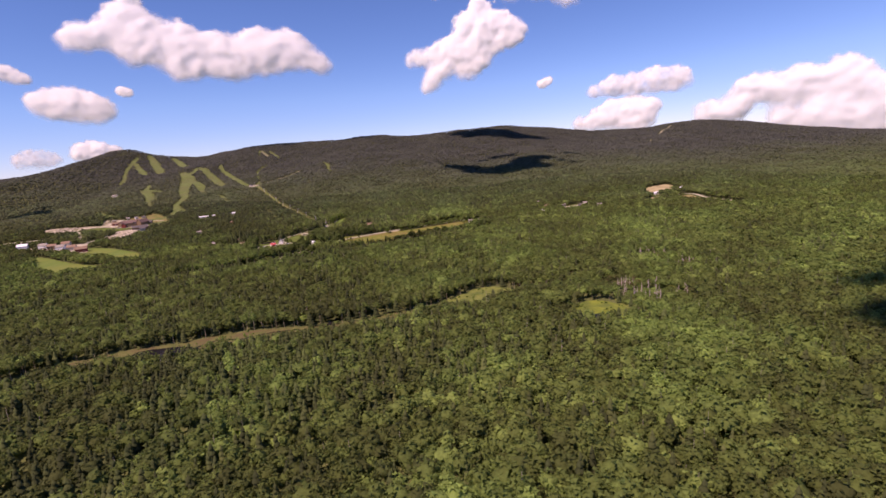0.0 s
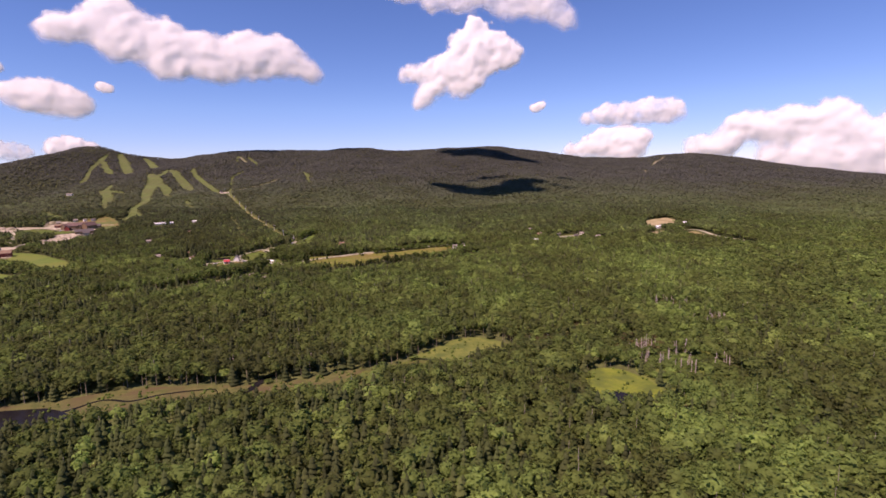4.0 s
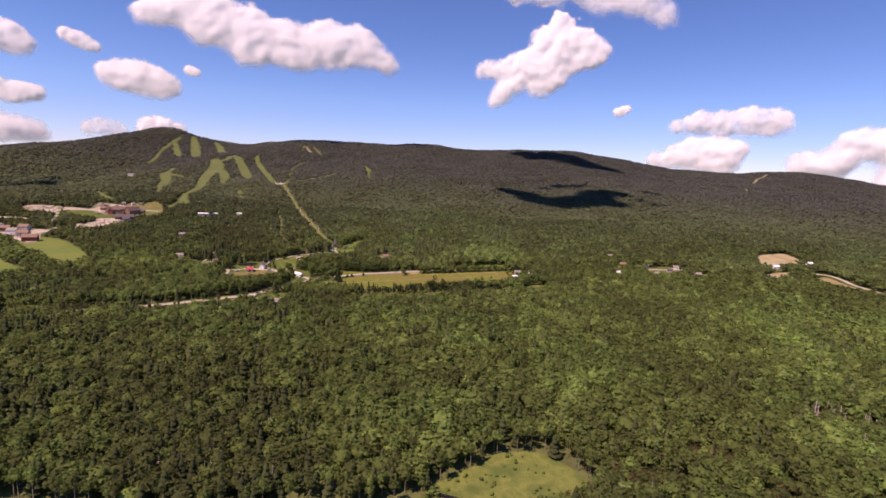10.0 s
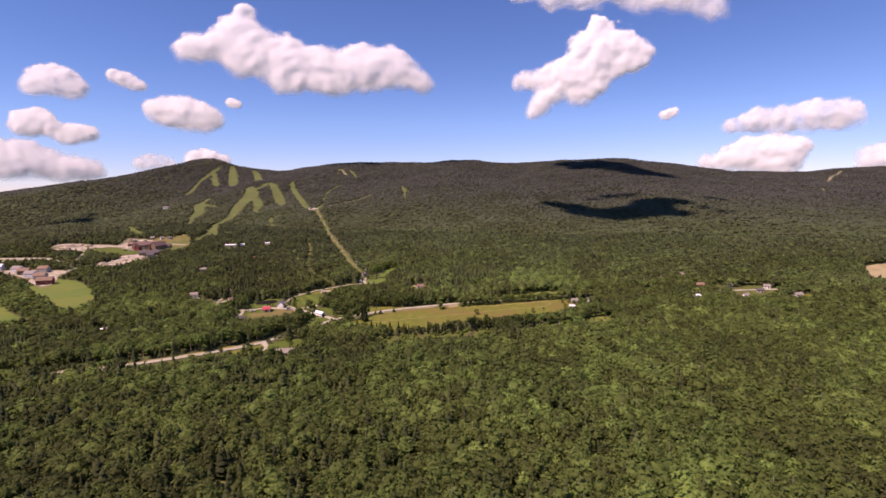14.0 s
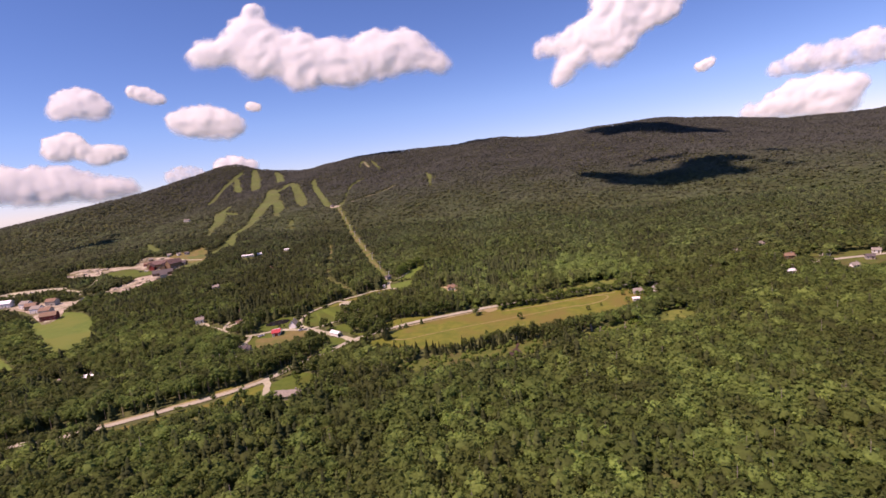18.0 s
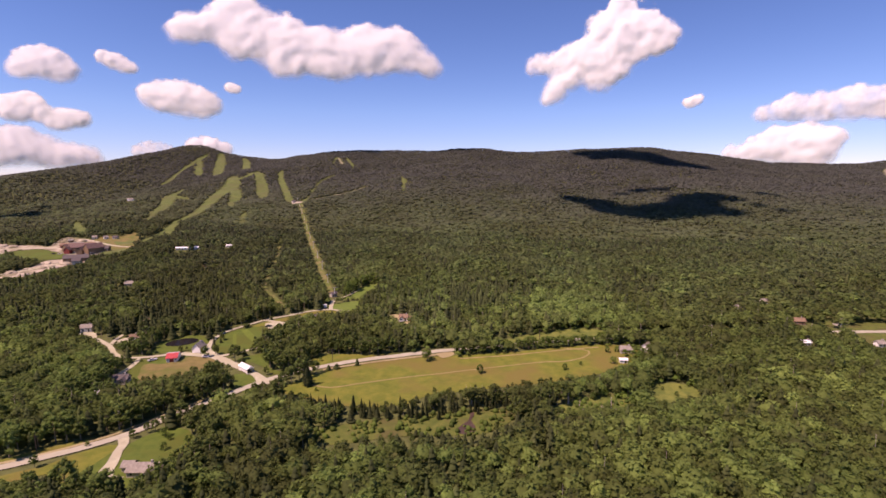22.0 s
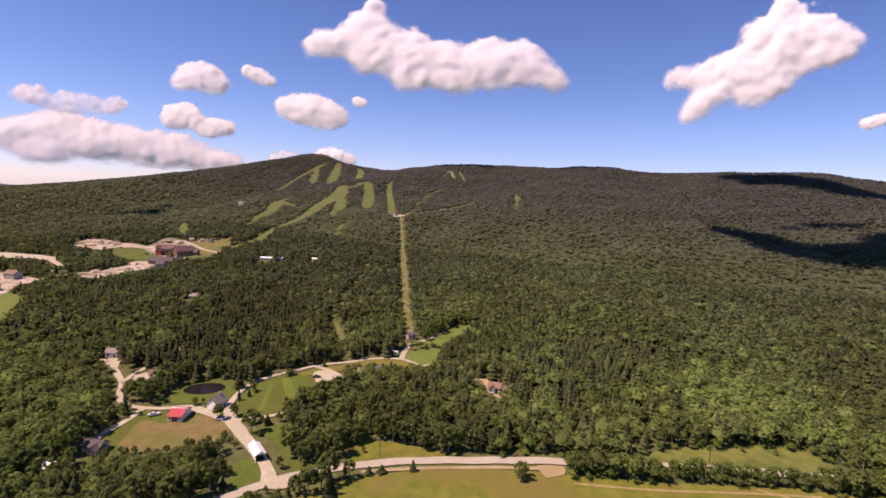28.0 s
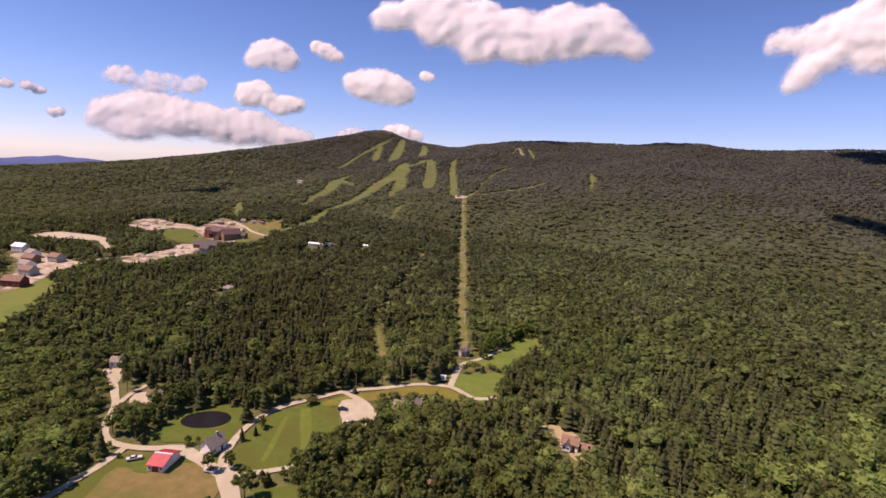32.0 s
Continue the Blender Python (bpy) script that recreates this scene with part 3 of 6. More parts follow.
area("barn_yard", [(-269, 707), (-266, 716), (-260, 725), (-246, 727), (-240, 716), (-248, 708), (-258, 704)], LAWN, 0.2, "short grass round the barn", "lawn", low=False)
area("farmhouse_yard", [(-254, 729), (-250, 740), (-242, 741), (-234, 735), (-238, 728), (-246, 727)], LAWN, 0.2, "short grass round the farmhouse", "lawn", low=False)
strip("drive_verge", [(-188, 828, 8), (-200, 832, 9), (-212, 824, 10), (-222, 811, 9), (-233, 797, 8), (-240, 785, 5)], HAYFIELD, 0.24, "rough grass verge below the drive", "verge", margin=0)

# ---- ski hill ----
RUN = "grassy ski run cut through the forest"
RUNS = [
    [(-1176, 1975, 8), (-1130, 1840, 9), (-1080, 1723, 7), (-1013, 1596, 7), (-1001, 1555, 5)],
    [(-1145, 1889, 12), (-1078, 1801, 17), (-1004, 1702, 17)],
    [(-1163, 2025, 12), (-1109, 1947, 22), (-990, 1765, 26), (-972, 1725, 14)],
    [(-1073, 2020, 12), (-1022, 1960, 18), (-898, 1766, 22)],
    [(-789, 1556, 6), (-792, 1602, 8), (-812, 1687, 11), (-724, 1568, 18), (-658, 1471, 17), (-623, 1418, 10)],
    [(-841, 1626, 13), (-762, 1506, 23), (-726, 1411, 20), (-674, 1298, 14), (-641, 1232, 10), (-633, 1186, 8), (-620, 1152, 9), (-600, 1116, 12), (-572, 1089, 9)],
    [(-754, 1499, 13), (-688, 1418, 14), (-651, 1348, 11), (-623, 1304, 6)],
    [(-605, 1124, 7), (-590, 1084, 8), (-586, 1058, 8), (-590, 1040, 9), (-608, 1034, 11), (-627, 1040, 9)],
    [(-859, 1469, 5), (-823, 1393, 9), (-806, 1355, 11), (-770, 1298, 8), (-735, 1240, 7), (-698, 1178, 6)],
    [(-814, 1378, 7), (-785, 1366, 8), (-759, 1355, 6)],
    [(-753, 1720, 11), (-718, 1654, 12), (-609, 1486, 10), (-541, 1382, 9), (-501, 1347, 8)],
    [(-528, 1443, 5), (-514, 1391, 6), (-501, 1347, 7)],
    [(-602, 1736, 4), (-596, 1630, 3.5), (-540, 1470, 4)],
    [(-792, 1128, 6), (-743, 1091, 8), (-706, 1067, 7)],
    [(-534, 1201, 6), (-507, 1169, 6)],
    [(-920, 1381, 8), (-890, 1360, 8)],
    [(-710, 1982, 5), (-676, 1884, 5)],
    [(-400, 1694, 5), (-365, 1600, 6), (-338, 1507, 5)],
    [(-665, 1961, 5), (-620, 1890, 6), (-586, 1823, 6)],
    [(-812, 1378, 12), (-785, 1330, 16), (-757, 1290, 14), (-728, 1245, 10)],
    [(-700, 1330, 9), (-672, 1290, 10), (-652, 1262, 7)],
    [(-560, 1256, 5), (-538, 1216, 7), (-524, 1190, 6)],
]
FAR_RUNS = [
    [(1040, 2350, 8), (934, 2197, 9), (860, 2060, 7)],
    [(740, 1840, 7), (727, 1800, 8)],
    [(-700, 1975, 5), (-668, 1920, 6), (-640, 1880, 4)],
    [(-440, 1560, 4), (-480, 1450, 5), (-505, 1385, 6)],
]
for run in RUNS:
    strip("ski_run", [(x, y, (1.15 if y > 1650 else 1.5) * w) for x, y, w in run], PISTE, 0.6, RUN, "ski run", step=9, margin=1.0, rugged=0.75)
for run in FAR_RUNS:
    strip("ski_run", run, ROCKY, 0.6, "pale stony ski run on the far ridge", "ski run", step=9, margin=2.0, rugged=0.5)
strip("lift_cut", [(-522, 1375, 7), (-495, 1339, 7), (-415, 1206, 6.8), (-316, 1044, 6.5), (-254, 941, 6.2), (-213, 876, 6)], LIFT_CUT, 0.4, "straight pale grass cut under the ski lift", "lift cut", step=8, margin=1.5)
strip("lift_cut", [(-408, 1117, 2), (-356, 1018, 3), (-327, 952, 3), (-296, 892, 3.5), (-273, 868, 4), (-240, 834, 4)], LIFT_CUT, 0.38, "narrow overgrown cut through the forest", "forest cut", step=8)
area("lift_station_yard", [(-530, 1372), (-518, 1380), (-505, 1370), (-508, 1355), (-522, 1354)], EARTH, 0.7, "bare ground at the lift's top station", "yard")
area("base_lodge_grounds", [(-768, 946), (-788, 972), (-776, 988), (-741, 992), (-715, 996), (-692, 996), (-700, 1012), (-712, 1040), (-684, 1042), (-655, 1038), (-640, 1026), (-610, 1000), (-580, 975), (-592, 968), (-625, 968), (-662, 978), (-692, 982), (-714, 969), (-724, 955), (-745, 950)], EARTH, 0.5, "pale bare earth of a building site", "building site")
area("base_lodge_grounds", [(-593, 857), (-608, 885), (-610, 908), (-622, 934), (-609, 944), (-584, 950), (-566, 944), (-572, 925), (-574, 905), (-570, 885), (-574, 864)], EARTH, 0.5, "bare earth and rubble below the lodge", "building site")
strip("site_track", [(-735, 951, 5), (-714, 954, 5), (-700, 942, 5), (-690, 928, 5), (-672, 905, 5), (-650, 880, 5)], GRAVEL, 0.56, "pale dirt track across the building site", "track", margin=1)
strip("site_track", [(-770, 962, 4), (-740, 968, 5), (-712, 982, 5), (-690, 990, 5), (-668, 994, 5)], GRAVEL, 0.62, "pale dirt track across the building site", "track", margin=0)
strip("site_track", [(-657, 1036, 4), (-637, 1030, 4), (-616, 1022, 4), (-594, 1016, 4), (-575, 1012, 4)], GRAVEL, 0.68, "pale path to the foot of the ski runs", "path", margin=1)
area("lodge_green", [(-706, 960), (-692, 979), (-662, 976), (-626, 966), (-612, 950), (-636, 938), (-678, 944)], LAWN, 0.6, "green turf in front of the lodge", "lawn")
area("lodge_green", [(-664, 1042), (-666, 1064), (-645, 1070), (-642, 1090), (-612, 1068), (-587, 1042), (-572, 1018), (-560, 1004), (-560, 984), (-574, 974), (-590, 990), (-620, 1016)], PADDOCK, 0.54, "dry tan grass at the foot of the ski runs", "lawn")
area("lodge_green", [(-590, 986), (-578, 1000), (-562, 1002), (-558, 986), (-570, 974), (-584, 974)], PISTE, 0.6, "green grass beside the lodge", "lawn")
area("lodge_car_park", [(-782, 842), (-785, 872), (-727, 896), (-700, 890), (-735, 868), (-760, 850)], GRAVEL, 0.5, "empty gravel car park near the lodge", "car park")
area("village_grounds", [(-560, 752), (-600, 772), (-650, 795), (-690, 800), (-680, 822), (-640, 826), (-606, 828), (-590, 800), (-566, 775)], EARTH, 0.5, "bare earth between new houses", "building site")

# ---- roads ----
MAIN_ROAD = [(-420, 490, 6), (-360, 516, 6), (-308, 546, 6), (-279, 560, 6), (-248, 584, 6), (-226, 603, 6), (-208, 624, 6), (-198, 648, 6), (-188, 672, 6), (-176, 700, 6), (-160, 720, 6), (-138, 738, 6), (-108, 755, 6), (-79, 770, 6), (-30, 791, 6), (16, 809, 6), (47, 818, 6), (90, 831, 6), (160, 850, 6), (260, 870, 6)]
strip("main_road", [(x, y, 5.2) for x, y, _ in MAIN_ROAD], ASPHALT, 0.5, "light grey two-lane country road", "road", margin=3, low=False)
for a, b in ((2, 10), (10, 14)):  # the stretches with open verges
    OPEN.append(np.array([(x - 4, y - 3) for x, y, _ in MAIN_ROAD[a:b]] + [(x + 3, y + 3) for x, y, _ in MAIN_ROAD[a:b]][::-1]))
strip("road_shoulder", [(-308, 551, 2), (-279, 565, 2), (-248, 589, 2), (-228, 606, 2), (-212, 626, 2), (-203, 648, 2), (-193, 673, 2)], SAND, 0.48, "sandy shoulder of the main road", "road shoulder", margin=0)
strip("road_shoulder", [(-150, 722, 2.4), (-134, 733.5, 2.4), (-106, 750, 2.4), (-84, 761, 2.4), (-76, 765, 2.4)], SAND, 0.46, "sandy shoulder of the main road", "road shoulder", margin=0)
area("gravel_apron", [(-87, 762), (-77, 767), (-75, 764), (-76, 759.5), (-81, 755.5), (-85, 758)], SAND, 0.44, "tan gravel pull-off beside the road", "pull-off")
strip("gravel_lane", [(-229, 727, 5.2), (-240, 727, 4.4), (-250, 727.5, 5.9), (-260, 726, 5.2), (-267, 721, 3.7), (-276, 715, 3.3), (-289, 712, 3.3), (-303, 718, 3.3), (-315, 727, 3.3), (-334, 735, 3.7), (-350, 741, 3.7)], GRAVEL, 0.5, "gravel lane past the barn and pond", "lane", margin=1)
strip("gravel_lane", [(-277, 714, 3.0), (-271, 700, 3.0), (-268, 688, 3.0), (-264, 678, 3.3)], GRAVEL, 0.48, "gravel drive to a low house", "lane", margin=1)
strip("gravel_lane", [(-316, 729, 3.0), (-321, 737, 2.8), (-325, 750, 2.6)], GRAVEL, 0.49, "short gravel spur into the trees", "lane", margin=1)
strip("ring_drive", [(-174, 842, 3.0), (-182, 834, 3.3), (-199, 838, 3.0), (-215, 830, 3.0), (-226, 817, 3.0), (-238, 804, 3.0), (-246, 790, 3.0), (-253, 774, 3.0), (-254, 761, 3.0), (-250, 748, 3.0), (-243, 737, 3.7), (-233, 729, 5.9), (-219, 722, 6.7), (-208, 717, 4.4)], GRAVEL, 0.52, "curving gravel drive round the lawn", "lane", margin=1)
strip("ring_drive", [(-240, 801, 3.0), (-230, 800, 3.7), (-219, 795, 6.7), (-210, 784, 7.4), (-206, 776, 4.4)], GRAVEL, 0.5, "gravel loop and parking beside the lawn", "car park", margin=1)
strip("ring_drive", [(-229, 728, 3.7), (-222, 735, 3.0), (-216, 742, 2.6), (-210, 752, 2.2)], GRAVEL, 0.5, "gravel spur below the lawn", "lane", margin=1)
strip("bridge_road", [(-212, 719, 6), (-200, 713, 5), (-186, 706, 5), (-176, 698, 7), (-170, 702, 6)], GRAVEL, 0.54, "short road through the covered bridge", "road", margin=2)
strip("lift_road", [(-199, 838, 3.7), (-204, 850, 3.7), (-209, 866, 3.7), (-206, 878, 3.0), (-203, 890, 2.2), (-201, 908, 1.9)], GRAVEL, 0.5, "gravel track to the lift base", "lane", margin=1)
strip("driveway", [(-206, 628, 5), (-199, 622, 4), (-196, 616, 4), (-191, 608, 4.5), (-185, 598, 7), (-178, 596, 8)], GRAVEL, 0.48, "pale driveway to a grey-roofed house", "driveway", margin=1, low=False)
strip("meadow_track", [(-147, 700, 1.4), (-134, 699, 1.2), (-118, 709, 1.2), (-98, 721, 1.2), (-76, 732, 1.2), (-51, 745, 1.2), (-18, 761, 1.4), (-3, 765, 1.4), (10, 775, 1.4), (13, 786, 1.4), (-3, 788, 1.4)], TRACK, 0.36, "thin trodden track across the meadow", "track", margin=0)
strip("meadow_track", [(-70, 757, 1.6), (-40, 768, 1.6), (-5, 784, 1.6), (20, 794, 1.6)], TRACK, 0.36, "pale wheel track along the meadow's edge", "track", margin=0)
strip("village_road", [(-640, 856, 5), (-652, 872, 5), (-700, 886, 6), (-730, 893, 6)], GRAVEL, 0.5, "gravel road to the car park", "road")
strip("village_road", [(-566, 760, 5), (-600, 790, 5), (-605, 822, 5), (-612, 850, 5), (-600, 890, 5), (-590, 930, 5)], GRAVEL, 0.62, "pale site road up to the lodge", "road")

# ---- the pond ----
angle = np.linspace(0, 2 * math.pi, 12, endpoint=False)
area("pond", [(-271.5 + 11.5 * math.cos(a) * 0.8 - 6 * math.sin(a) * 0.5, 745.5 + 11.5 * math.cos(a) * 0.5 + 6.5 * math.sin(a)) for a in angle], WATER, 0.5, "small oval pond with dark still water", "pond", rugged=0.2)

# ---- the far hills, with the blue of haze put into their colour ----
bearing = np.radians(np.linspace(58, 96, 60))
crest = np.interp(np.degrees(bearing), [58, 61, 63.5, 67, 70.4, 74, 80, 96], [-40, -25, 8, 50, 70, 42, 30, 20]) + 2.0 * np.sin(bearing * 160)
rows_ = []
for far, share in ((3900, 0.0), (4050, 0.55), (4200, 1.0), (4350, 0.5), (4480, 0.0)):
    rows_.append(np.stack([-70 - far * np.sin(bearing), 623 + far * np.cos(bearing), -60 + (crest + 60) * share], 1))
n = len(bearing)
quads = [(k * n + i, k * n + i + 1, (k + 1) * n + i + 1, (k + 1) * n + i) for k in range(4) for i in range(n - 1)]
tagged(new("far_hills", mesh_of("far_hills", np.concatenate(rows_), quads, HAZE_BLUE, True)), "long wooded hills on the horizon, coloured blue for haze", "hills", kind="structure")

# ---- clouds ----


def ball(level):
    """Corners and triangles of an icosphere."""
    bm = bmesh.new()
    bmesh.ops.create_icosphere(bm, subdivisions=level, radius=1.0)
    v, f = np.array([p.co[:] for p in bm.verts]), np.array([[p.index for p in t.verts] for t in bm.faces])
    bm.free()
    return v, f


BALL = [None, ball(1), ball(2)]


def joined(pieces):
    v, f, n = [], [], 0
    for a, b in pieces:
        v.append(a)
        f.append(b + n)
        n += len(a)
    return np.concatenate(v), np.concatenate(f)


def cloud(centre, turn, heads, label="white fair-weather cumulus with a flat grey base", cover=1.0, ragged=1.0, flat=False):
    """A billowing body of vapour with thin ragged rims. Heads are its heaps: metres across, up (or north, if it lies flat) and radius."""
    h = [q[:3] for q in heads]
    h += [tuple((p + q) / 2 for p, q in zip(m, n)) for m, n in zip(h, h[1:]) if math.hypot(m[0] - n[0], m[1] - n[1]) < 1.5 * (m[2] + n[2])]
    h = np.array(h, float) * (1, 1, 0.93)
    mean_r = h[:, 2].mean()
    rim = min(max(0.34 * mean_r, 10), 36)
    cell = min(max(mean_r / 10, 4), 10)
    pad = 0.6 * mean_r + rim
    us = np.arange((h[:, 0] - h[:, 2]).min() - pad, (h[:, 0] + h[:, 2]).max() + pad, cell)
    vs = np.arange((h[:, 1] - h[:, 2]).min() - pad, (h[:, 1] + h[:, 2]).max() + pad, cell)
    u, v = (q.ravel() for q in np.meshgrid(us, vs))
    seed = Vector((centre[0] * 0.013, centre[1] * 0.017, centre[2] * 0.011))
    size = min(max(mean_r * 1.7, 40), 170)
    k = 0.22 * mean_r
    within = k * np.log(np.exp(np.clip((h[:, 2] - np.hypot(u[:, None] - h[:, 0], v[:, None] - h[:, 1])) / k, -60, 60)).sum(1) + 1e-30)
    close = within > -pad
    wisp, puff = np.zeros(len(u)), np.zeros(len(u))
    for i in np.nonzero(close)[0]:
        q = Vector((u[i], v[i], 0)) / size + seed
        wisp[i] = noise.fractal(q, 0.8, 2.1, 6)
        puff[i] = noise.turbulence(q * 0.9, 5, True, amplitude_scale=0.5, frequency_scale=2.1)
    # the base is flatter and its rim softer than the heaped top
    high = np.clip((v - h[:, 1].min()) / max(np.ptp(h[:, 1]), mean_r), 0, 1)
    within = within + ragged * mean_r * (0.36 * wisp + 0.30 * (puff - 0.45)) * (0.6 + 0.4 * high)
    soft = rim * (1.25 - 0.6 * high)
    fade = np.clip((within + soft) / (2 * soft), 0, 1)
    veil = np.clip(0.75 + 0.5 * wisp, 0.35, 1) if cover < 1 else 1.0
    tone = cover * veil * fade * fade * (3 - 2 * fade)
    thick = np.sqrt(np.maximum(within + soft, 0) * 1.7 * mean_r)
    front = np.where(within > -soft, 0.46 * thick + 0.34 * mean_r * (puff - 0.4) * np.clip(thick / mean_r, 0, 1), 0).reshape(len(vs), len(us))
    for _ in range(6):  # vapour has no sharp folds
        front[1:-1, 1:-1] = (2 * front[1:-1, 1:-1] + front[:-2, 1:-1] + front[2:, 1:-1] + front[1:-1, :-2] + front[1:-1, 2:]) / 6
    front, back = front.ravel(), np.where(within > -soft, 0.3 * thick, 0)
    lean = min(max(0.36 + 0.008 * turn, 0.08), 0.85) * (v - h[:, 1].mean())  # the heaps rise away from their wide base
    w, m = len(us), len(u)
    i = (np.arange(len(vs) - 1)[:, None] * w + np.arange(w - 1)).ravel()
    quad = np.stack([i, i + 1, i + w + 1, i + w], 1)
    quad = quad[(tone[quad] > 0).any(1)]
    sheets = [(u, v, front), (u, v, -back)] if flat else [(u, lean - front, v), (u, lean + back, v)]
    verts, faces = np.concatenate([np.stack(q, 1) for q in sheets]), np.concatenate([quad, quad[:, ::-1] + m])
    used, again = np.unique(faces, return_inverse=True)
    ob = new("cloud", mesh_of("cloud", verts[used], again.reshape(faces.shape), CLOUD, True, np.tile(tone, 2)[used]))
    ob.matrix_basis = pose(*centre, 0, 0, turn)
    return tagged(ob, label, "cloud", "clouds")


cloud((-1309, 2936, 819), 26, [(-600, 40, 30), (-540, 30, 52), (-450, 50, 80), (-370, 120, 84), (-318, 205, 66), (-296, 262, 36), (-250, 110, 110), (-330, 10, 100), (-200, 20, 130), (-90, -10, 125), (30, -40, 115), (140, -50, 105), (250, -35, 110), (350, -15, 115), (440, 25, 92), (520, -10, 88), (590, -75, 66), (660, -115, 42), (440, -80, 70), (240, -110, 66), (60, -112, 72), (-110, -100, 80)], "large white cumulus with a long flat pinkish base", ragged=1.25)
cloud((174, 3256, 757), -3, [(118, 250, 40), (95, 195, 76), (60, 120, 108), (175, 120, 112), (265, 90, 92), (340, 82, 50), (150, 30, 105), (0, 40, 95), (40, -40, 86), (-75, -20, 74), (-170, -35, 58), (-280, -40, 34), (-330, -42, 18), (-120, -110, 66), (-190, -165, 52), (-235, -215, 36), (-30, -120, 52), (70, -150, 26), (100, -50, 74), (-50, -75, 70), (-140, -80, 56)], "ragged white cumulus trailing down to one side", ragged=1.4)
cloud((201, 2357, 870), -5, [(-408, 75, 53), (-337, 60, 58), (-265, 18, 53), (-169, -7, 63), (-73, 18, 77), (46, -15, 67), (153, -56, 62), (232, -28, 66), (323, -70, 51), (380, -126, 32), (-26, 69, 96), (140, 58, 94)], "ragged flat white cloud high above the ridge", cover=0.75, ragged=1.8)
cloud((-2588, 2612, 699), 48, [(-95, -20, 53), (-35, 23, 72), (35, 13, 79), (94, -15, 52)], "small puffy white cumulus")
cloud((-2076, 2539, 679), 43, [(-54, 24, 33), (-1, 1, 45), (53, -26, 32)], "small slanting white cloud")
cloud((-2134, 3032, 579), 38, [(-157, 33, 56), (-86, 7, 81), (3, 14, 102), (93, -13, 86), (145, -40, 42)], "puffy white cumulus with a grey base")
cloud((-2665, 2676, 467), 48, [(-142, 25, 79), (-75, 52, 61), (10, -32, 41), (73, -17, 54), (134, -25, 39)], "two joined small white cumulus heaps")
cloud((-1966, 3277, 669), 33, [(-18, 6, 29), (18, -5, 25)], "tiny white cloud tuft")
cloud((767, 3786, 576), -12, [(-26, -14, 33), (26, 13, 29)], "tiny white cloud tuft")
cloud((1208, 3150, 440), -23, [(-266, -9, 30), (-158, 9, 58), (-58, 15, 66), (63, 2, 70), (177, 22, 72), (242, -20, 36)], "long flat pinkish-white cloud", cover=0.92)
cloud((1435, 4213, 318), -20, [(-294, -41, 50), (-166, -22, 70), (-26, 21, 105), (110, 38, 119), (226, 35, 78), (149, -33, 99)], "bright white cumulus heap behind the ridge")
cloud((2502, 3482, 279), -36, [(-691, -10, 63), (-476, -26, 81), (-376, 129, 103), (-194, 86, 93), (-23, 128, 113), (123, 148, 110), (268, 57, 122), (16, -89, 121), (223, -140, 131), (-171, -98, 94), (356, -76, 134), (453, 29, 138), (489, -142, 138)], "broad bank of white cumulus low on the horizon")
cloud((-3734, 2832, 340), 59, [(-600, 30, 95), (-440, 110, 115), (-340, 120, 90), (-253, 55, 130), (-71, 30, 125), (60, 50, 110), (170, 5, 125), (319, 0, 120), (420, 20, 90), (526, -25, 95), (660, -45, 70), (790, -60, 45), (-361, -30, 100), (-500, -30, 80)], "long bank of white cumulus low over the valley")
cloud((-3687, 2543, 609), 62, [(-283, 9, 52), (-157, -11, 68), (8, -16, 78), (181, -8, 56), (254, 27, 40)], "thin flat white cloud", cover=0.8, ragged=1.3)
cloud((-2644, 3901, 355), 36, [(-103, 5, 62), (-3, 13, 76), (106, -19, 59)], "white cloud peeping over the summit")
cloud((-2927, 3677, 323), 41, [(-91, -14, 59), (9, 15, 60), (83, 1, 52)], "faint low white cloud", cover=0.7)
for up, across, r in ((41, -20, 32), (20, 34, 29), (-104, 112, 37), (43, -127, 31)):
    cloud((-4056 + 0.3 * across, 1943 + 0.95 * across, 452 + up), 72, [(-0.5 * r, 0, 0.8 * r), (0.5 * r, 5, 0.7 * r)], "small white cloud tuft low over the valley")


def overhead(far, heads):
    """A cloud up the sun's ray from the ground that it shades: places and radii on the ground."""
    cx, cy = sum(q[0] for q in heads) / len(heads), sum(q[1] for q in heads) / len(heads)
    p = Vector((cx, cy, float(height(cx, cy)))) + SUN_WAY * far
    cloud(tuple(p), 0, [(x - cx, y - cy, r) for x, y, r in heads], "cumulus overhead that shades the ground below", ragged=1.7, flat=True)


overhead(1500, [(20, 1500, 15), (50, 1470, 24), (85, 1420, 32), (110, 1370, 36), (150, 1350, 44), (150, 1410, 36), (195, 1330, 42), (205, 1400, 46), (235, 1365, 38), (255, 1320, 26), (225, 1450, 30)])
overhead(1500, [(225, 1490, 22), (258, 1465, 24), (290, 1430, 18), (318, 1385, 14), (340, 1350, 8)])
overhead(1500, [(115, 1540, 12), (155, 1570, 16), (190, 1575, 12), (215, 1560, 10)])
overhead(1500, [(372, 1530, 12), (390, 1505, 10)])
overhead(1500, [(85, 2115, 44), (150, 2095, 62), (215, 2065, 62), (230, 1970, 52), (285, 1895, 50), (312, 1850, 36), (130, 2030, 46)])
overhead(1500, [(249, 262, 20), (284, 270, 28), (329, 282, 38)])
overhead(1500, [(285, 340, 12), (320, 352, 15), (355, 362, 20)])
overhead(1500, [(-1005, 1165, 16), (-975, 1195, 22), (-945, 1170, 16), (-995, 1250, 18)])
overhead(1500, [(-810, 2110, 38), (-720, 2108, 43), (-630, 2110, 38)])
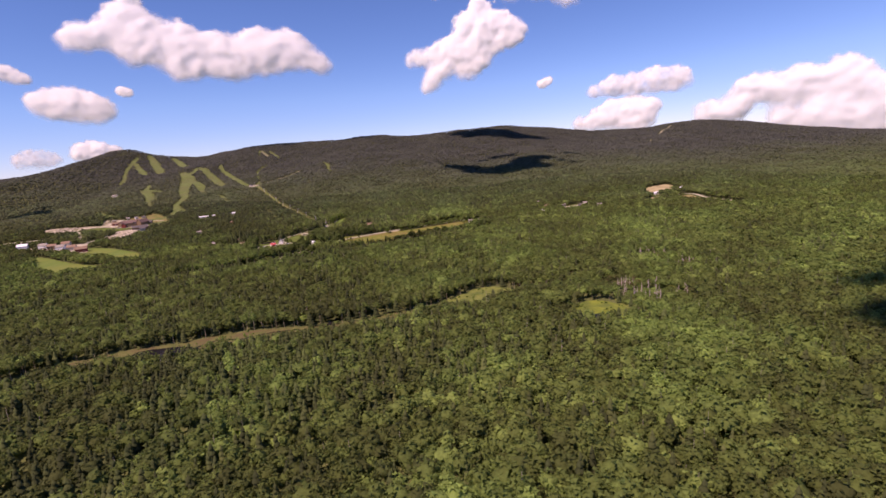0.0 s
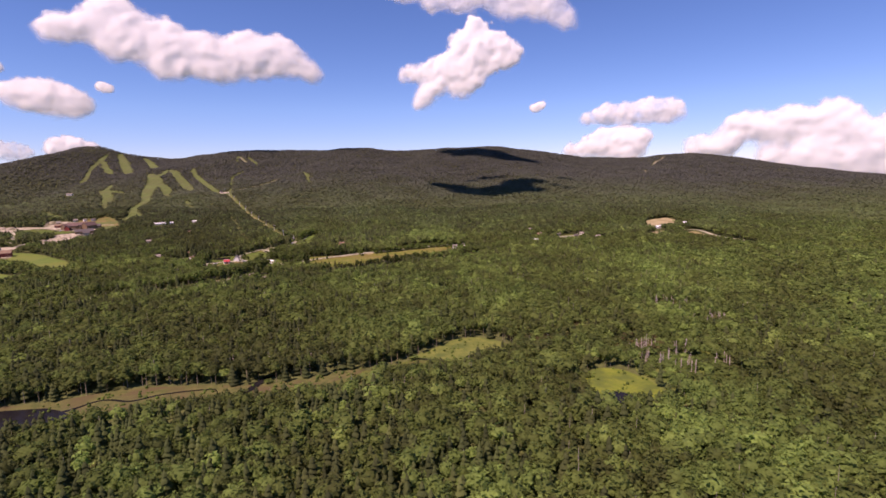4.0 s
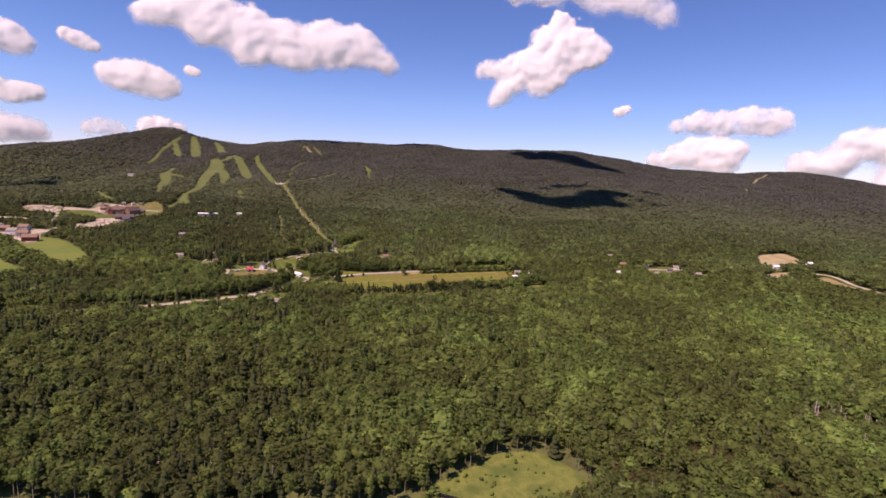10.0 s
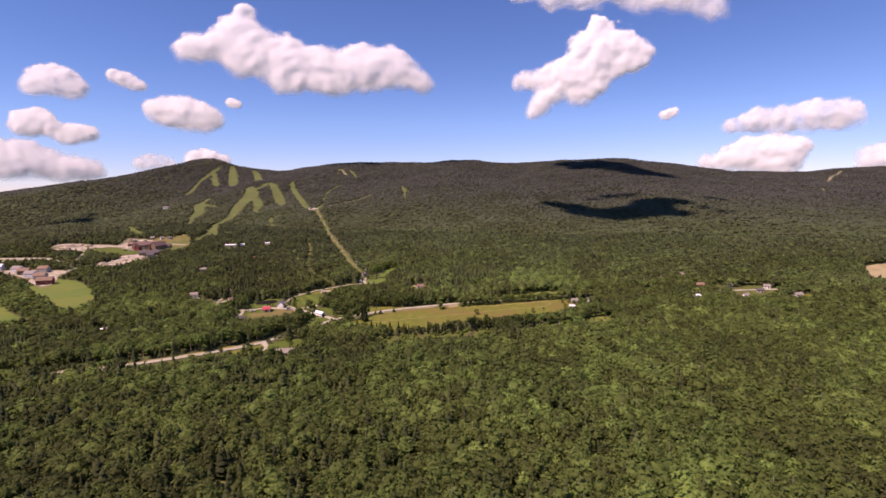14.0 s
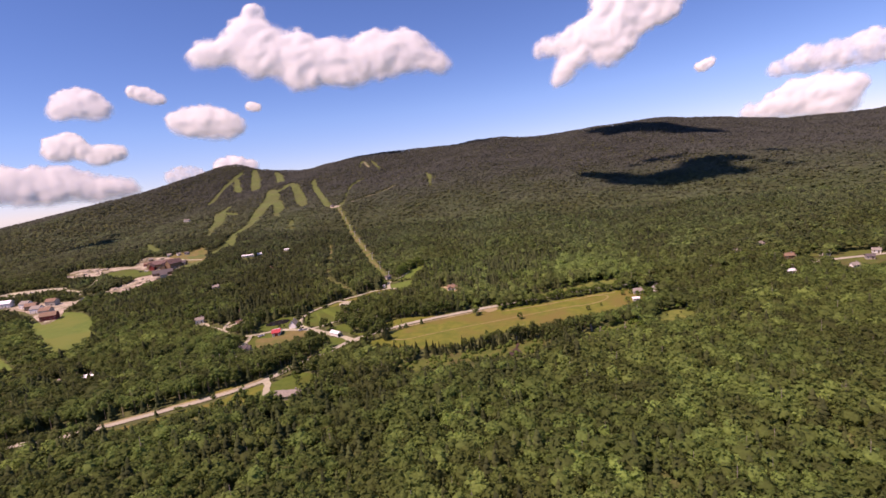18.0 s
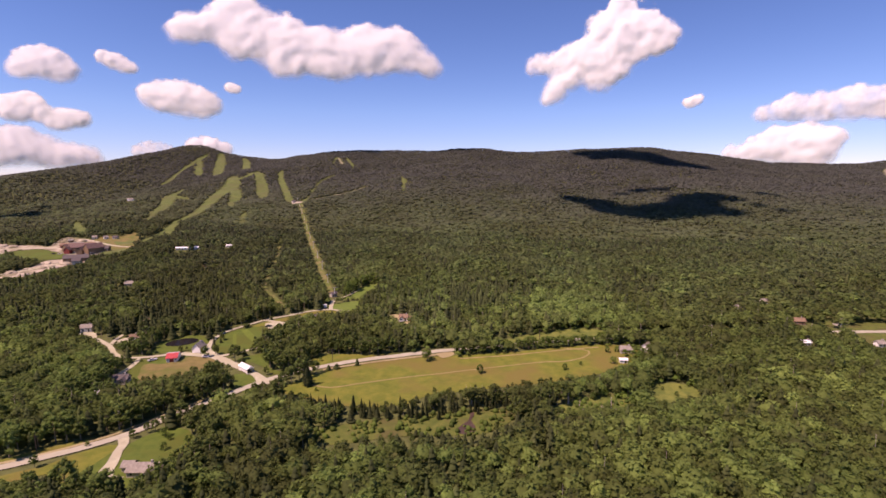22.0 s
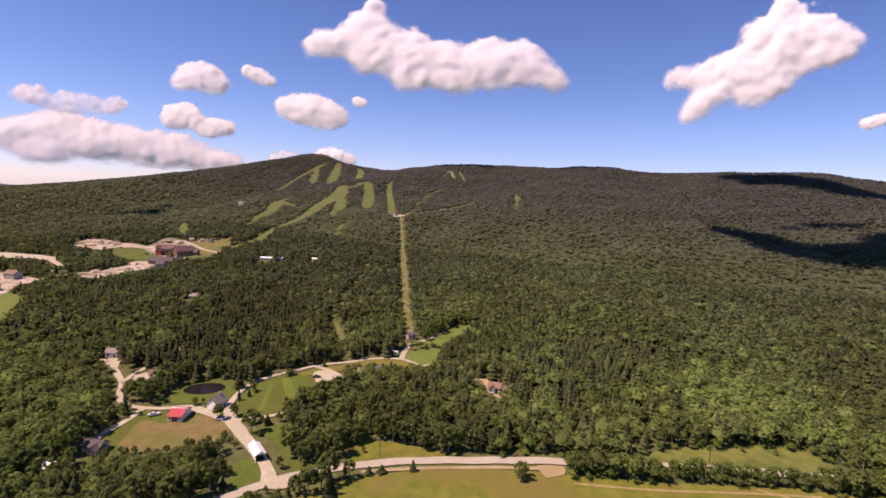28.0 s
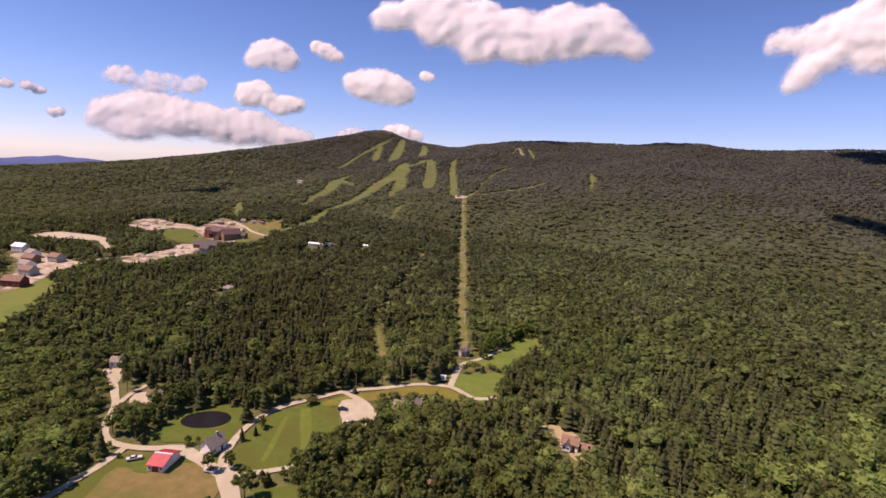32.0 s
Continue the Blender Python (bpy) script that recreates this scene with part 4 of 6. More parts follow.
overhead(1500, [(-440, 2142, 28), (-360, 2140, 33), (-300, 2140, 23)])

# ---- buildings ----


def gable(w_, d, wall, rise):
    return prism([(-d / 2, 0), (d / 2, 0), (d / 2, wall), (0, wall + rise), (-d / 2, wall)], -w_ / 2, w_ / 2)


def roof_mesh(w_, d, wall, rise, eave=0.5, thick=0.22):
    s = rise / (d / 2)
    y1, z1 = d / 2 + eave, wall - eave * s
    up = thick * math.hypot(1, s)
    return prism([(-y1, z1), (0, wall + rise), (y1, z1), (y1, z1 + up), (0, wall + rise + up), (-y1, z1 + up)][::-1], -w_ / 2 - eave, w_ / 2 + eave)


def window(parent, x, y, z, side):
    """A framed window on a long wall, facing the side given by its sign."""
    s = 1 if side > 0 else -1
    ob = part("window", boxes((x - 0.6, x + 0.6, y - 0.03, y + 0.06 * s, z, z + 0.1), (x - 0.6, x + 0.6, y - 0.03, y + 0.06 * s, z + 1.2, z + 1.3), (x - 0.6, x - 0.5, y - 0.03, y + 0.06 * s, z + 0.1, z + 1.2), (x + 0.5, x + 0.6, y - 0.03, y + 0.06 * s, z + 0.1, z + 1.2)), WHITE_PAINT, parent)
    part("pane", boxes((x - 0.5, x + 0.5, y - 0.02, y + 0.025 * s, z + 0.1, z + 1.2)), DARK_GLASS, ob)


def house(x, y, turn, w_, d, wall, rise, walls, roofing, label, name="house", category="house", wing=None, chimney=True, clear=1.0, up=0.3, low=False):
    """A gabled house with its ridge along its own x; wing: (x, length, depth, wall, rise) of a cross gable to the south."""
    if category in ("house", "garage", "cabin", "outbuilding"):
        w_, d, wall, rise = 0.74 * w_, 0.74 * d, 0.84 * wall, 0.74 * rise
        wing = wing and tuple(0.74 * q for q in wing)
    z = float(height(x, y)) + up
    ob = thing(name, x, y, z, turn, label, category)
    part("wall", gable(w_, d, wall, rise), walls, ob)
    part("roof", roof_mesh(w_, d, wall + 0.02, rise), roofing, ob)
    part("footing", boxes((-w_ / 2 + 0.05, w_ / 2 - 0.05, -d / 2 + 0.05, d / 2 - 0.05, -1.0, 0.02)), STONE, ob)
    many = max(2, int(w_ / 3))
    for k in range(many):
        wx = -w_ / 2 + (k + 0.5) * w_ / many
        if k == many // 2:
            part("door", boxes((wx - 0.5, wx + 0.5, -d / 2 - 0.06, -d / 2 + 0.02, 0.02, 2.1)), DARK_TIMBER, ob)
        elif not (wing and abs(wx - wing[0]) < wing[1] / 2 + 0.7):
            window(ob, wx, -d / 2, 0.9, -1)
        window(ob, wx, d / 2, 0.9, 1)
    if chimney:
        part("chimney", boxes((w_ * 0.22, w_ * 0.22 + 0.8, -0.4, 0.4, wall + rise - 0.6, wall + rise + 1.1)), STONE, ob)
    if wing:
        cx, length, depth, w2, r2 = wing
        m = Matrix.Translation((cx, -d / 2 - depth / 2 + 1.5, 0)) @ Matrix.Rotation(math.pi / 2, 4, "Z")
        for nm, bm, mat in (("wing_wall", gable(depth + 3, length, w2, r2), walls), ("wing_roof", roof_mesh(depth + 3, length, w2 + 0.02, r2), roofing)):
            bmesh.ops.transform(bm, matrix=m, verts=bm.verts)
            part(nm, bm, mat, ob)
        window_y = -d / 2 - depth
        window(ob, cx - length * 0.2, window_y, 0.9, -1)
        window(ob, cx + length * 0.2, window_y, 0.9, -1)
    r = max(w_, d) * 0.62 * clear + 2
    a = np.linspace(0, 2 * math.pi, 14, endpoint=False)
    CLEAR.append(np.stack([x + r * np.cos(a), y - 0.45 * r + 1.3 * r * np.sin(a)], 1))
    if low:
        OPEN.append(CLEAR[-1])
    return ob


# the farm by the pond
barn = thing("barn", -254.5, 717.5, float(height(-254.5, 717.5)) + 0.3, 27, "low white barn with a bright red metal roof", "barn")
part("wall", gable(6.4, 10.4, 2.6, 1.8), WHITE_PAINT, barn)
part("footing", boxes((-3.1, 3.1, -5.1, 5.1, -1.0, 0.02)), STONE, barn)
part("roof", roof_mesh(6.4, 10.4, 2.62, 1.8, 0.5), RED_METAL, barn, "red standing-seam metal roof")
part("ridge_cap", boxes((-3.75, 3.75, -0.3, 0.3, 4.54, 4.7)), WHITE_METAL, barn, "pale metal ridge cap")
for side_ in (-1, 1):
    for k in range(12):
        part("roof_seam", prism([(side_ * 5.65, 2.64), (side_ * 0.31, 4.49), (side_ * 0.31, 4.61), (side_ * 5.65, 2.77)][::side_], -3.58 + k * 0.65, -3.53 + k * 0.65), RED_METAL, barn)
part("barn_door", boxes((-1.3, 1.3, -5.28, -5.18, 0.02, 2.3)), RED_SIDING, barn)
for s in (-2.3, 2.3):
    part("barn_window", boxes((s - 0.4, s + 0.4, -5.26, -5.18, 1.1, 1.9)), DARK_GLASS, barn)
OPEN.append(np.array([(-262, 708), (-244, 708), (-246, 726), (-262, 724)]))
CLEAR.append(np.array([(-264, 704), (-240, 706), (-242, 728), (-266, 726)]))
house(-248, 734, 98, 10, 8, 3.8, 4.2, WHITE_PAINT, GREY_SHINGLE, "white farmhouse with a steep grey shingle roof", low=True)
house(-258, 680, 20, 11, 7.5, 3.0, 2.6, GREY_SIDING, DARK_SHINGLE, "low house with dark shingle roof among trees", wing=(3, 5, 3, 2.8, 2.2))

# the covered bridge
bridge = thing("covered_bridge", -196, 710.5, float(height(-196, 710.5)) + 0.75, -29, "white-roofed wooden covered bridge over the lane", "covered bridge")
part("roof", roof_mesh(13, 5.4, 3.6, 1.7, 0.6), WHITE_METAL, bridge, "white metal roof")
for s in (-2.6, 2.45):
    part("side_wall", boxes((-6.5, 6.5, s, s + 0.15, -0.2, 3.62)), WHITE_PAINT, bridge)
for s in (-6.5, 6.35):
    part("portal_gable", prism([(-2.6, 3.2), (2.6, 3.2), (2.6, 3.6), (0, 5.2), (-2.6, 3.6)], s, s + 0.15), WHITE_PAINT, bridge)
part("deck", boxes((-6.6, 6.6, -2.4, 2.4, -0.35, -0.1)), DARK_TIMBER, bridge)
for s in (-6.2, 6.2):
    part("abutment", boxes((s - 0.9, s + 0.9, -2.9, 2.9, -1.6, -0.36)), STONE, bridge)
bridge.scale = (0.8, 0.78, 0.72)
OPEN.append(np.array([(-205, 706), (-190, 700), (-184, 712), (-200, 720)]))
CLEAR.append(np.array([(-210, 700), (-184, 692), (-180, 712), (-205, 724)]))

# houses along the road and in the woods
house(-171.5, 605, 14, 16, 9, 3.0, 2.8, GREY_SIDING, GREY_SHINGLE, "long grey-roofed house on a lawn", wing=(4.5, 6, 3.5, 2.9, 2.4))
house(-180, 606, 14, 6, 6, 2.6, 1.9, GREY_SIDING, GREY_SHINGLE, "grey garage beside the long house", "garage", "garage", chimney=False)
house(-128, 822, 8, 9, 7.5, 3.4, 2.6, WHITE_PAINT, BROWN_SHINGLE, "white house with brown roof on a bare lot", wing=(-1.5, 4.5, 2.5, 3.2, 2.3), low=True)
house(-121, 822.5, 8, 5, 6, 2.6, 1.8, BROWN_SIDING, BROWN_SHINGLE, "brown garage beside the white house", "garage", "garage", chimney=False)
house(37, 788, 10, 10, 7, 3.0, 2.4, GREY_SIDING, GREY_SHINGLE, "grey house at the meadow's end")
house(51, 795, 60, 9, 6, 3.2, 2.4, WHITE_PAINT, GREY_SHINGLE, "small white outbuilding by the grey house", "outbuilding", "outbuilding", chimney=False, low=True)
house(33.5, 770, 5, 4.5, 2.6, 2.1, 0.8, WHITE_PAINT, WHITE_METAL, "small white shed on the meadow", "shed", "shed", chimney=False)
house(-357, 748, 30, 10, 7.5, 4.0, 2.6, WHITE_PAINT, GREY_SHINGLE, "white house with grey roof at the lane's end")
house(-309, 742, 50, 7, 6, 2.8, 2.2, WHITE_PAINT, BROWN_SHINGLE, "small pale cottage among the trees")
house(-327, 772, 20, 8, 6, 2.8, 2.2, BROWN_SIDING, BROWN_SHINGLE, "brown cottage half hidden by trees")
house(-434, 867, 20, 10, 8, 3.2, 2.4, GREY_SIDING, GREY_SHINGLE, "grey-roofed house alone in the forest", clear=1.0, low=True)
house(-495, 1018, 20, 24, 6, 2.6, 1.4, WHITE_PAINT, WHITE_METAL, "long low white building in the forest", chimney=False, clear=0.7, low=True)
house(-480, 1027, 20, 10, 6, 2.6, 1.4, WHITE_PAINT, WHITE_METAL, "short low white building in the forest", chimney=False, clear=0.7, low=True)
house(-866, 1319, 10, 12, 8, 3, 2, WHITE_PAINT, GREY_SHINGLE, "small pale hut on the mountainside", "hut", "hut", chimney=False, low=True)
house(-414, 959, 10, 8, 6, 2.8, 2, BROWN_SIDING, BROWN_SHINGLE, "brown-roofed house deep in the forest", clear=0.8, low=True)
house(-255, 662, 10, 9, 6, 2.8, 1.8, WHITE_PAINT, WHITE_METAL, "white-roofed house below the lane")
house(-403, 658, 15, 10, 6, 2.8, 2.0, BROWN_SIDING, BROWN_SHINGLE, "brown-roofed house beside the pasture")
house(-449, 1052, 10, 11, 6, 2.6, 1.4, WHITE_PAINT, WHITE_METAL, "low white building in the forest", chimney=False, clear=0.9, low=True)
house(-208, 806, 20, 6, 5, 2.6, 2.0, WHITE_PAINT, GREY_SHINGLE, "small white cottage behind the drive")
house(-200, 812, -15, 6, 5, 2.6, 2.2, BROWN_SIDING, DARK_SHINGLE, "dark cottage behind the drive")
house(-163, 766, 35, 6, 5, 2.8, 2.0, BROWN_SIDING, BROWN_SHINGLE, "brown-roofed cabin deep among trees", "cabin", "cabin")
house(-351, 628, 25, 9, 6, 2.8, 2.0, WHITE_PAINT, WHITE_METAL, "pale-roofed house in the woods")
house(-366, 620, 10, 7, 6, 2.8, 2.0, GREY_SIDING, GREY_SHINGLE, "grey-roofed house in the woods")
house(-378, 597, 15, 10, 6, 2.8, 2.0, GREY_SIDING, BROWN_SHINGLE, "brown-roofed house in the woods")
house(-372, 665, 15, 8, 6, 2.8, 2.0, WHITE_PAINT, BROWN_SHINGLE, "small house beside the pasture")
house(203, 876, 15, 9, 7, 3.2, 2.6, GREY_SIDING, GREY_SHINGLE, "pale house among distant trees")
house(205, 830, 15, 7, 6, 3.0, 2.2, WHITE_PAINT, GREY_SHINGLE, "white house among distant trees", low=True)
house(226, 853, -10, 8, 6, 3.0, 2.2, GREY_SIDING, DARK_SHINGLE, "dark-roofed house among distant trees")
house(254, 836, 10, 9, 6, 3.0, 2.2, WHITE_PAINT, GREY_SHINGLE, "pale house with a yard among distant trees")
house(240, 873, -20, 8, 6, 3.0, 2.2, WHITE_PAINT, GREY_SHINGLE, "white house with grey roof among distant trees")
house(379, 912, 10, 10, 7, 3.4, 2.4, WHITE_PAINT, WHITE_METAL, "white farm building on the far rise", low=True)
house(442, 951, 20, 10, 7, 3.2, 2.2, WHITE_PAINT, WHITE_METAL, "small white building beside the tan field", low=True)
house(174, 874, 5, 11, 7, 3.2, 2.6, BROWN_SIDING, BROWN_SHINGLE, "tan-roofed house among distant trees", low=True)
house(158, 824, 10, 8, 5, 2.8, 1.6, WHITE_PAINT, WHITE_METAL, "low pale-roofed building in the woods", low=True)
house(168, 926, 15, 7, 6, 2.8, 2.0, WHITE_PAINT, GREY_SHINGLE, "small white house high among the trees", low=True)
house(140, 905, 20, 7, 6, 2.8, 2.0, WHITE_PAINT, GREY_SHINGLE, "white house among distant trees")
house(102, 842, 15, 8, 6, 2.8, 2.0, WHITE_PAINT, GREY_SHINGLE, "white house beside the road")

# the ski base: lodge wings and the houses being built below it
for x, y, turn, w_, d, wall, rise, walls, roofing, label, name in (
    (-622, 986, 20, 30, 13, 6.5, 5, BROWN_SIDING, LODGE_SHINGLE, "big brown-roofed timber ski lodge", "lodge"),
    (-598, 980, 75, 20, 12, 7, 5.5, BROWN_SIDING, LODGE_SHINGLE, "gabled cross wing of the ski lodge", "lodge_wing"),
    (-640, 984, 80, 16, 10, 5.5, 4.5, BROWN_SIDING, LODGE_SHINGLE, "dark-roofed wing of the ski lodge", "lodge_wing"),
    (-612, 992, -15, 12, 8, 7.5, 4, BROWN_SIDING, BROWN_SHINGLE, "gabled dormer block of the ski lodge", "lodge_wing"),
    (-579, 938, 32, 26, 9, 4.5, 3.5, BROWN_SIDING, DARK_SHINGLE, "long dark-roofed building below the lodge", "base_building"),
    (-570, 930, 32, 9, 7, 3.5, 3, GREY_SIDING, DARK_SHINGLE, "low annex of the long dark-roofed building", "base_building"),
    (-648, 1004, 10, 13, 8, 4, 3, GREY_SIDING, GREY_SHINGLE, "grey service building at the ski base", "service_building"),
    (-664, 998, 25, 12, 7, 3.5, 2.5, RED_SIDING, BROWN_SHINGLE, "dark red workshop at the ski base", "workshop"),
    (-668, 1047, 25, 6, 4.5, 2.6, 1.8, GREY_SIDING, GREY_SHINGLE, "small grey hut at the foot of the runs", "hut"),
    (-654, 1052, 60, 5, 4, 2.6, 1.6, WHITE_PAINT, GREY_SHINGLE, "small white hut at the foot of the runs", "hut"),
    (-640, 1055, 10, 7, 4, 2.6, 1.6, GREY_SIDING, DARK_SHINGLE, "dark-roofed lift hut at the foot of the runs", "hut"),
    (-682, 1022, 40, 6, 5, 2.8, 1.8, BROWN_SIDING, GREY_SHINGLE, "grey-roofed shed on the building site", "shed"),
    (-590, 990, 20, 9, 7, 4, 3, BROWN_SIDING, DARK_SHINGLE, "small dark-roofed block behind the lodge", "lodge_wing"),
    (-632, 974, 105, 9, 7, 5, 3.6, RED_SIDING, LODGE_SHINGLE, "small red-walled gable in front of the lodge", "lodge_wing"),
    (-610, 972, 110, 9, 7, 5.5, 4, BROWN_SIDING, LODGE_SHINGLE, "projecting timber gable of the ski lodge", "lodge_wing"),
    (-572, 768, 30, 16, 9, 5, 3.5, RED_SIDING, BROWN_SHINGLE, "dark red building at the pasture's edge", "building"),
    (-600, 786, 20, 12, 9, 5, 3, GREY_SIDING, BROWN_SHINGLE, "new townhouse on bare ground", "townhouse"),
    (-622, 792, 10, 12, 9, 5, 3, WHITE_PAINT, GREY_SHINGLE, "pale new townhouse on bare ground", "townhouse"),
    (-644, 802, 25, 12, 9, 5, 3, BROWN_SIDING, BROWN_SHINGLE, "brown new townhouse on bare ground", "townhouse"),
    (-664, 810, 5, 12, 9, 5, 3, WHITE_PAINT, GREY_SHINGLE, "pale new townhouse on bare ground", "townhouse"),
    (-632, 818, 15, 12, 9, 5, 3, GREY_SIDING, BROWN_SHINGLE, "grey new townhouse on bare ground", "townhouse"),
    (-700, 812, 20, 14, 9, 5, 3, WHITE_PAINT, WHITE_METAL, "white-roofed building near the village", "building"),
    (-524, 1366, 60, 7, 5, 3, 1.6, GREY_SIDING, DARK_SHINGLE, "small lift station on the slope", "lift_station"),
    (-216, 880, 60, 6, 4, 3, 1.4, GREY_SIDING, DARK_SHINGLE, "small shed at the lift's foot", "lift_station"),
):
    house(x, y, turn, w_, d, wall, rise, walls, roofing, label, name, name.replace("_", " "), chimney=False, up=0.6, low=True)

# heaps of spoil on the building site
site = random.Random(5)
rng_site = [(site.uniform(-606, -576), site.uniform(866, 932)) for _ in range(16)] + [(site.uniform(-765, -725), site.uniform(955, 985)) for _ in range(10)] + [(site.uniform(-708, -660), site.uniform(1004, 1036)) for _ in range(10)]
for k in range(36):
    hx, hy = rng_site[k]
    r = 2.2 + 2.8 * ((k * 37) % 11) / 10
    bm = bmesh.new()
    bmesh.ops.create_icosphere(bm, subdivisions=2, radius=1.0)
    for v in bm.verts:
        v.co *= 1 + 0.25 * noise.noise(v.co * 1.7 + Vector((k, 0, 0)))
        v.co = Vector((v.co.x * r * 1.3, v.co.y * r, max(v.co.z, -0.2) * r * 0.55))
    ob = part("dirt_mound", bm, EARTH)
    ob.matrix_basis = pose(hx, hy, float(height(hx, hy)) + 0.5, 0, 0, k * 40)
    tagged(ob, "mound of bare pinkish dirt on the building site", "dirt mound", "dirt mounds on the building site")

# ---- vehicles ----


def car(x, y, turn, paint, label, long=4.6, name="car"):
    ob = thing(name, x, y, float(height(x, y)) + 0.53, turn, label, "car", "parked cars")
    part("body", prism([(-0.88, 0.3), (0.88, 0.3), (0.9, 0.75), (0.8, 0.95), (-0.8, 0.95), (-0.9, 0.75)], -long / 2, long / 2), paint, ob)
    bm = bmesh.new()
    a = [bm.verts.new(p) for p in ((-1.5, -0.8, 0.95), (1.0, -0.8, 0.95), (1.0, 0.8, 0.95), (-1.5, 0.8, 0.95), (-1.1, -0.65, 1.48), (0.4, -0.65, 1.48), (0.4, 0.65, 1.48), (-1.1, 0.65, 1.48))]
    for f in ((4, 5, 6, 7), (0, 1, 5, 4), (1, 2, 6, 5), (2, 3, 7, 6), (3, 0, 4, 7)):
        bm.faces.new([a[i] for i in f])
    part("cabin", bm, DARK_GLASS, ob)
    part("cabin_roof", boxes((-1.08, 0.38, -0.63, 0.63, 1.481, 1.53)), paint, ob)
    for wx in (-1.4, 1.4):
        for wy in (-0.85, 0.65):
            bm = bmesh.new()
            bmesh.ops.create_cone(bm, cap_ends=True, segments=14, radius1=0.33, radius2=0.33, depth=0.2, matrix=Matrix.Translation((wx, wy + 0.1, 0.33)) @ Matrix.Rotation(math.pi / 2, 4, "X"))
            part("wheel", bm, RUBBER, ob)
    return ob


car(-228, 788, 30, CAR_DARK, "dark car parked on the gravel loop")
car(-217.5, 780.5, 50, CAR_SILVER, "silver car parked on the gravel loop")
car(-215.5, 782, 50, CAR_DARK, "dark car parked on the gravel loop")
car(-236, 725, 20, CAR_SILVER, "silver car parked outside the farmhouse")
car(-266, 712, 60, CAR_SILVER, "silver pickup parked beside the barn", 5.4)
car(-640, 968, 20, CAR_SILVER, "silver car parked in front of the lodge")
car(-648, 966, 20, CAR_DARK, "dark car parked in front of the lodge")
car(-742, 872, 30, CAR_SILVER, "silver car on the gravel car park")
camper = thing("camper", -208, 841, float(height(-208, 841)) + 0.53, 25, "long white camper trailer parked by the track", "camper")
part("body", prism([(-1.2, 0.5), (1.2, 0.5), (1.2, 2.6), (1.0, 2.9), (-1.0, 2.9), (-1.2, 2.6)], -3.6, 3.6), WHITE_PAINT, camper)
for k in (-2.4, 0, 2.2):
    part("window", boxes((k - 0.5, k + 0.5, -1.23, -1.19, 1.5, 2.2)), DARK_GLASS, camper)
part("roof_unit", boxes((-0.6, 0.6, -0.4, 0.4, 2.9, 3.15)), STEEL, camper)
part("axle", boxes((-0.9, 0.9, -1.15, 1.15, 0.0, 0.5)), RUBBER, camper)

# ---- fence by the small field ----
fence = thing("field_fence", -176, 865, float(height(-176, 865)) + 0.2, math.degrees(math.atan2(-24, 6)), "dark board fence at the edge of the small field", "fence")
for k in range(9):
    part("post", boxes((k * 3 - 0.09, k * 3 + 0.09, -0.09, 0.09, -0.8, 1.5)), DARK_TIMBER, fence)
for k in range(8):
    for z in (0.35, 0.8, 1.25):
        part("rail", boxes((k * 3 + 0.09, k * 3 + 2.91, -0.04, 0.04, z - 0.09, z + 0.09)), DARK_TIMBER, fence)

# ---- the ski lift ----
LIFT = [Vector((-214, 879)), Vector((-516, 1368))]
tops = []
for k in range(11):
    p = LIFT[0].lerp(LIFT[1], k / 10)
    z = float(height(p.x, p.y)) + 0.4
    tower = thing("lift_tower", p.x, p.y, z, math.degrees(math.atan2(489, -302)), "grey steel ski-lift tower in the cut", "lift tower", "towers of the ski lift")
    bm = bmesh.new()
    bmesh.ops.create_cone(bm, cap_ends=True, segments=10, radius1=0.35, radius2=0.25, depth=9.4, matrix=Matrix.Translation((0, 0, 4.4)))
    part("post", bm, STEEL, tower)
    part("crossarm", boxes((-0.15, 0.15, -2.2, 2.2, 9.0, 9.25)), STEEL, tower)
    for s in (-2.1, 2.1):
        part("sheaves", boxes((-0.9, 0.9, s - 0.1, s + 0.1, 9.25, 9.55)), DARK_TIMBER, tower)
    tops.append((p.x, p.y, z + 9.6))
side = Vector((LIFT[1].y - LIFT[0].y, LIFT[0].x - LIFT[1].x)).normalized() * 2.1
for s in (-1, 1):
    line = bpy.data.curves.new("lift_cable", "CURVE")
    line.dimensions, line.bevel_depth = "3D", 0.05
    spline = line.splines.new("POLY")
    spline.points.add(len(tops) - 1)
    for q, (tx, ty, tz) in zip(spline.points, tops):
        q.co = (tx + s * side.x, ty + s * side.y, tz + 0.02, 1)
    line.materials.append(DARK_TIMBER)
    tagged(new("lift_cable", line), "thin dark haul cable of the ski lift", "cable")
for px, py in ((-262, 583), (-231, 608), (-216, 630), (-194, 672), (-150, 736), (-112, 759), (-70, 779), (-20, 800), (30, 819)):
    pole = part("utility_pole", boxes((-0.13, 0.13, -0.13, 0.13, -0.5, 8.5), (-1.1, 1.1, -0.06, 0.06, 7.7, 7.85)), DARK_TIMBER)
    pole.matrix_basis = pose(px, py, float(height(px, py)), 0, 0, 30)
    tagged(pole, "wooden utility pole beside the road", "utility pole", "utility poles along the road")

# ---- the forest ----
rng = np.random.default_rng(11)


def lump(level, centre, size, rough, squash=0.8, cut=None):
    v, f = BALL[level]
    v = v * (1 + rough * rng.normal(size=(len(v), 1)))
    v = v * np.array([size, size, size * squash])
    if cut is not None:
        f = f[v[f].mean(1)[:, 2] > cut * size]
        used, back = np.unique(f, return_inverse=True)
        v, f = v[used], back.reshape(f.shape)
    return v + np.array(centre), f


